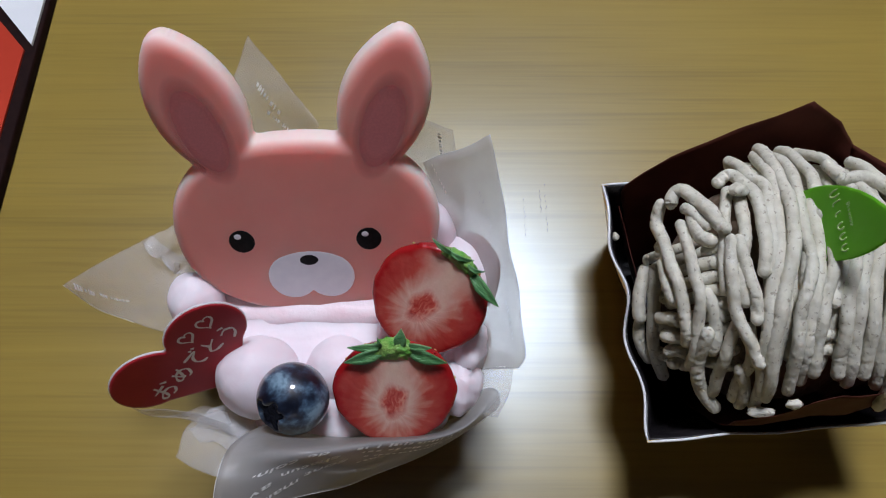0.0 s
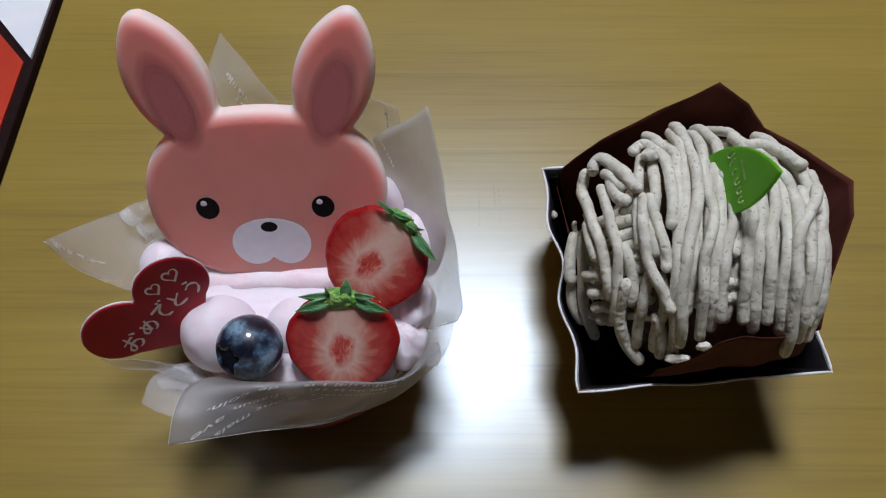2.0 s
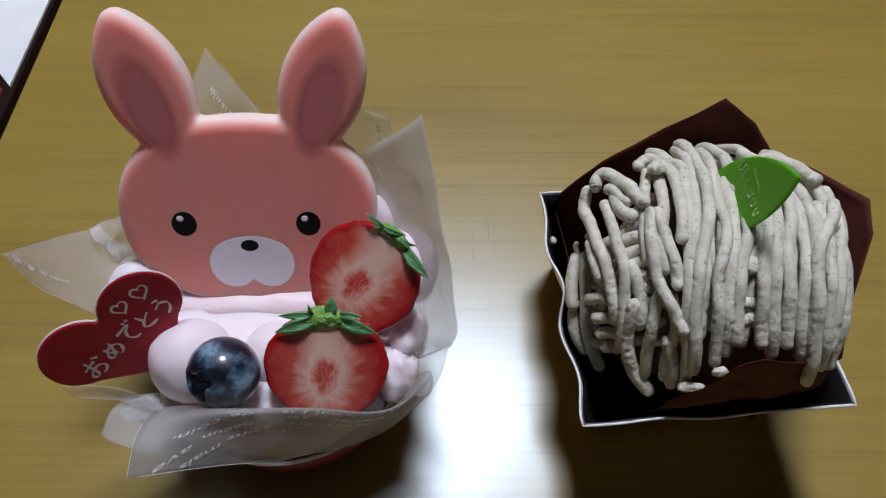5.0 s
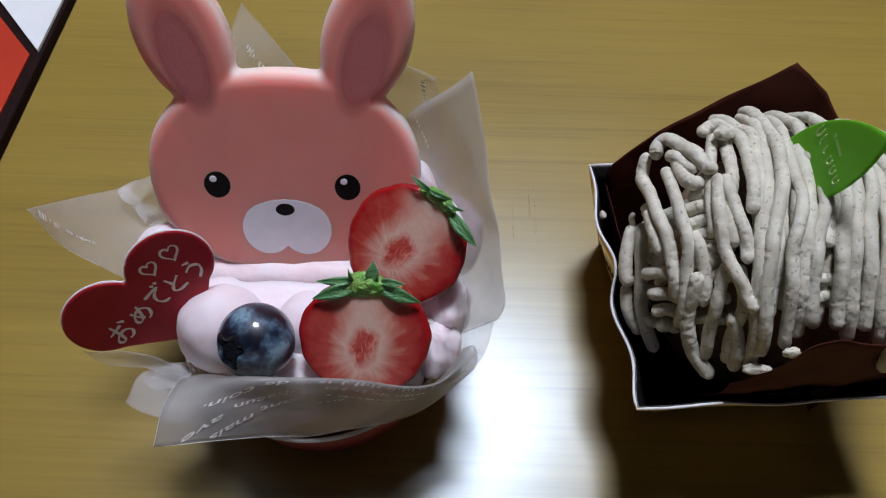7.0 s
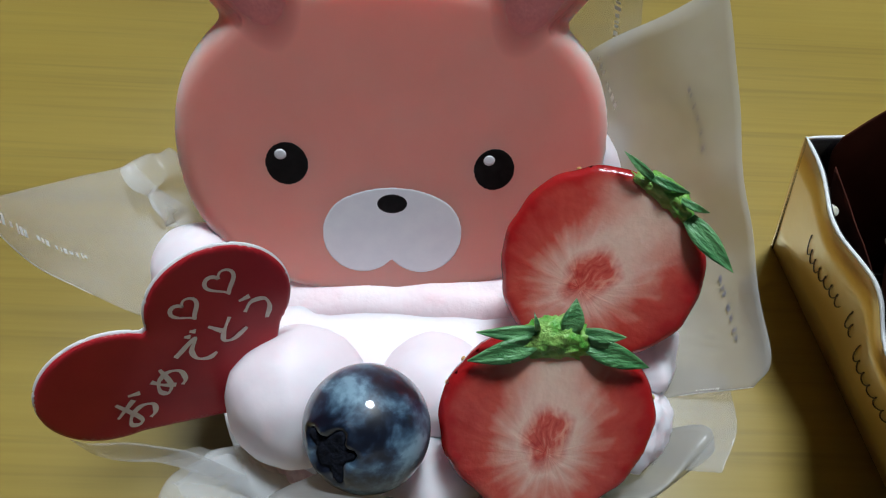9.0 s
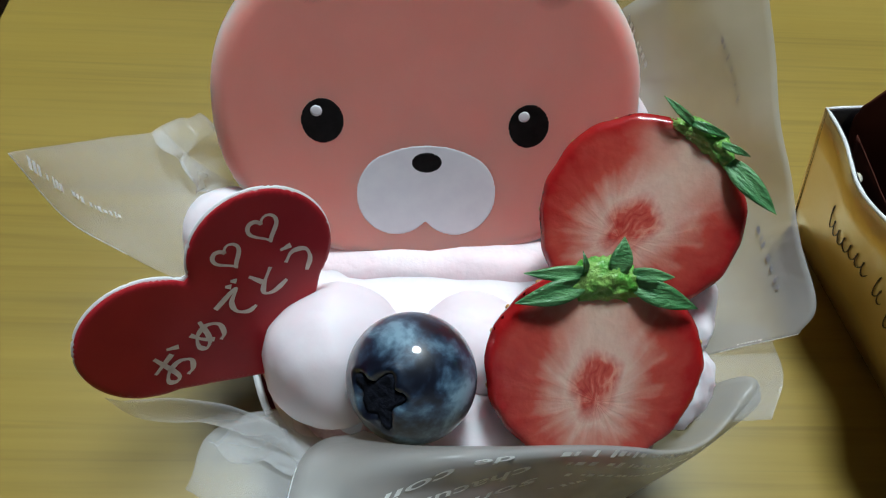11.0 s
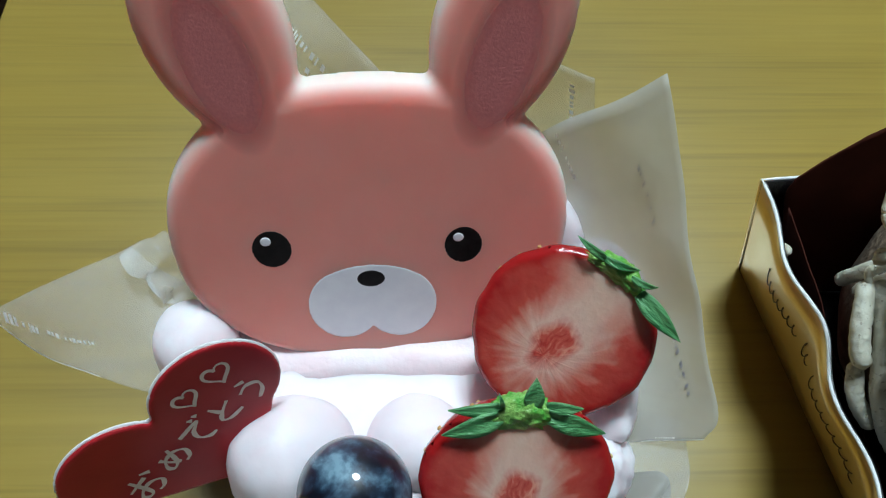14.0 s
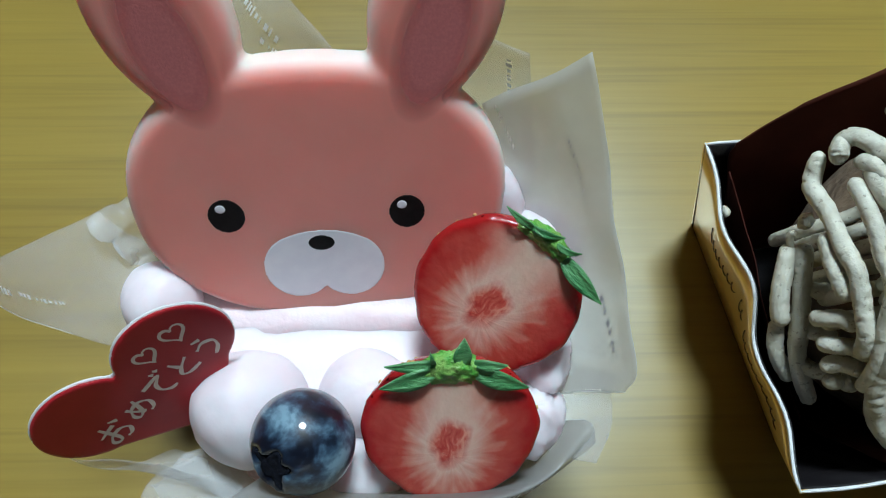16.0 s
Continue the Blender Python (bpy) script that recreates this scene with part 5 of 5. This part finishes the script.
    lay(0.3, (90.0, 0.34), (92.0, 0.24), (91.0, 0.14), (92.5, 0.07))
    # short rungs that run across between them
    for x0, x1, a, tilt in ((71.0, 76.5, 0.35, -0.03), (72.0, 79.5, 0.28, -0.03), (73.0, 80.0, 0.22, -0.01), (74.5, 80.0, 0.17, -0.01), (77.5, 86.5, 0.485, 0.0), (78.0, 87.0, 0.445, 0.01),
                            (78.0, 87.5, 0.410, 0.01), (78.5, 88.0, 0.375, 0.01), (78.0, 87.0, 0.340, 0.01), (80.5, 90.0, 0.30, 0.01), (80.5, 90.0, 0.25, 0.0), (81.0, 90.5, 0.19, 0.0), (80.0, 88.0, 0.52, 0.0),
                            (108.5, 115.0, 0.30, 0.0), (108.5, 115.0, 0.25, 0.01)):
        lay(-1.6, (x0, a), ((x0 + x1) / 2, a + tilt * 0.5 + 0.008), (x1, a + tilt))
    for k in range(3, 9):
        y, z = 0.0575 + 0.0050 * k, 0.0575 + 0.0120 * math.sin(0.42 * k)
        pipe(catmull([(0.0775, y + 0.002, z - 0.014), (0.0788, y, z - 0.004), (0.0840, y - 0.001, z + 0.004), (0.0910, y + 0.001, z + 0.008)], 36), R * 0.95)
    # strands fallen towards the box's wall, two leaning on each other
    pipe(catmull([(0.0722, 0.0898, 0.0575), (0.0706, 0.0880, 0.0592), (0.0694, 0.0835, 0.0572), (0.0692, 0.0790, 0.0545), (0.0704, 0.0752, 0.0515)], 44), 0.0020)
    pipe(catmull([(0.0742, 0.0900, 0.0600), (0.0730, 0.0860, 0.0606), (0.0734, 0.0775, 0.0545), (0.0745, 0.0690, 0.0470), (0.0788, 0.0610, 0.0400)], 60), 0.0019)
    pipe(catmull([(0.0700, 0.0770, 0.0500), (0.0712, 0.0710, 0.0450), (0.0750, 0.0660, 0.0410)], 40))
    pipe(catmull([(0.0735, 0.0840, 0.0560), (0.0752, 0.0810, 0.0575), (0.0785, 0.0800, 0.0600)], 30))
    pipe(catmull([(0.0738, 0.0760, 0.0510), (0.0760, 0.0735, 0.0525), (0.0800, 0.0720, 0.0545)], 30))
    pipe(catmull([(0.0748, 0.0690, 0.0460), (0.0775, 0.0665, 0.0475), (0.0815, 0.0655, 0.0490)], 30))
    pipe(catmull([(0.0707, 0.0915, 0.0640), (0.0704, 0.0910, 0.0622), (0.0712, 0.0895, 0.0602)], 20), 0.0008)
    # smears and crumbs
    for k, (ctr, size) in enumerate((((0.0682, 0.1080, 0.0400), (0.0010, 0.0014, 0.0013)), ((0.0755, 0.0955, 0.0605), (0.0016, 0.0016, 0.0022)), ((0.0975, 0.0480, 0.0590), (0.0040, 0.0014, 0.0014)), ((0.1025, 0.0482, 0.0685), (0.0020, 0.0013, 0.0016)), ((0.0890, 0.1000, 0.0880), (0.0026, 0.0020, 0.0014)))):
        part("cream_crumb", blob(ctr, size, 30 + k, 0.35, rings=10), CHESTNUT, c)


def build_tag():
    """The green leaf-shaped tag that stands in the strands."""
    t = thing("leaf_tag", (0.1090, 0.0920, 0.0830), "bright green leaf-shaped card tag standing in the chestnut cream", "tag")
    m = frame_of((0.1092, 0.0895, 0.0900), (-0.04, -0.447, 0.894), (-0.97, -0.10, 0.20))
    half, wide = 0.0228, 0.0095
    big = (half**2 + wide**2) / (2 * wide)

    def outline(X, Y):
        return np.maximum(np.hypot(X, Y - (big - wide)), np.hypot(X, Y + (big - wide))) - big

    def bend(X, Y):
        return 4.0 * Y**2 + 1.5 * X**2

    part("tag_card", plate(outline, (-0.029, 0.029, -0.013, 0.013), 0.0005, 0.0004, 0.0001, dome=bend), TAG_GREEN, t, m=m)
    # two rows of pale script marks running down the leaf
    for (x0, y0), (x1, y1), tall, humps, pen in (((0.0006, 0.0080), (0.0060, -0.0076), 0.0020, 6, 0.00026), ((0.0062, 0.0052), (0.0078, -0.0006), 0.0007, 7, 0.00012)):
        bm = bmesh.new()
        run = Vector((x1 - x0, y1 - y0, 0))
        up = Vector((-run.y, run.x, 0)).normalized()
        for j in range(humps):
            s0 = (j + 0.12) / humps
            high = tall * (1.5 if j in (0, 1) else 1.0)
            marks = catmull([(s0, 0.9), (s0 + 0.02, 0.1), (s0 + 0.4 / humps, -0.1), (s0 + 0.62 / humps, 0.35), (s0 + 0.45 / humps, 0.95)][: 3 if j in (1, 2) else 5], 14)
            line = []
            for a, b in marks:
                q = Vector((x0, y0, 0)) + run * a + up * (high * b)
                line.append(Vector((q.x, q.y, bend(q.x, q.y) + 0.0001)))
            tube(bm, line, pen, 5)
        part("tag_print", bm, TAG_INK, t, "pale green script marks", m=m)


build_box()
build_liner()
build_mont_blanc()
build_tag()
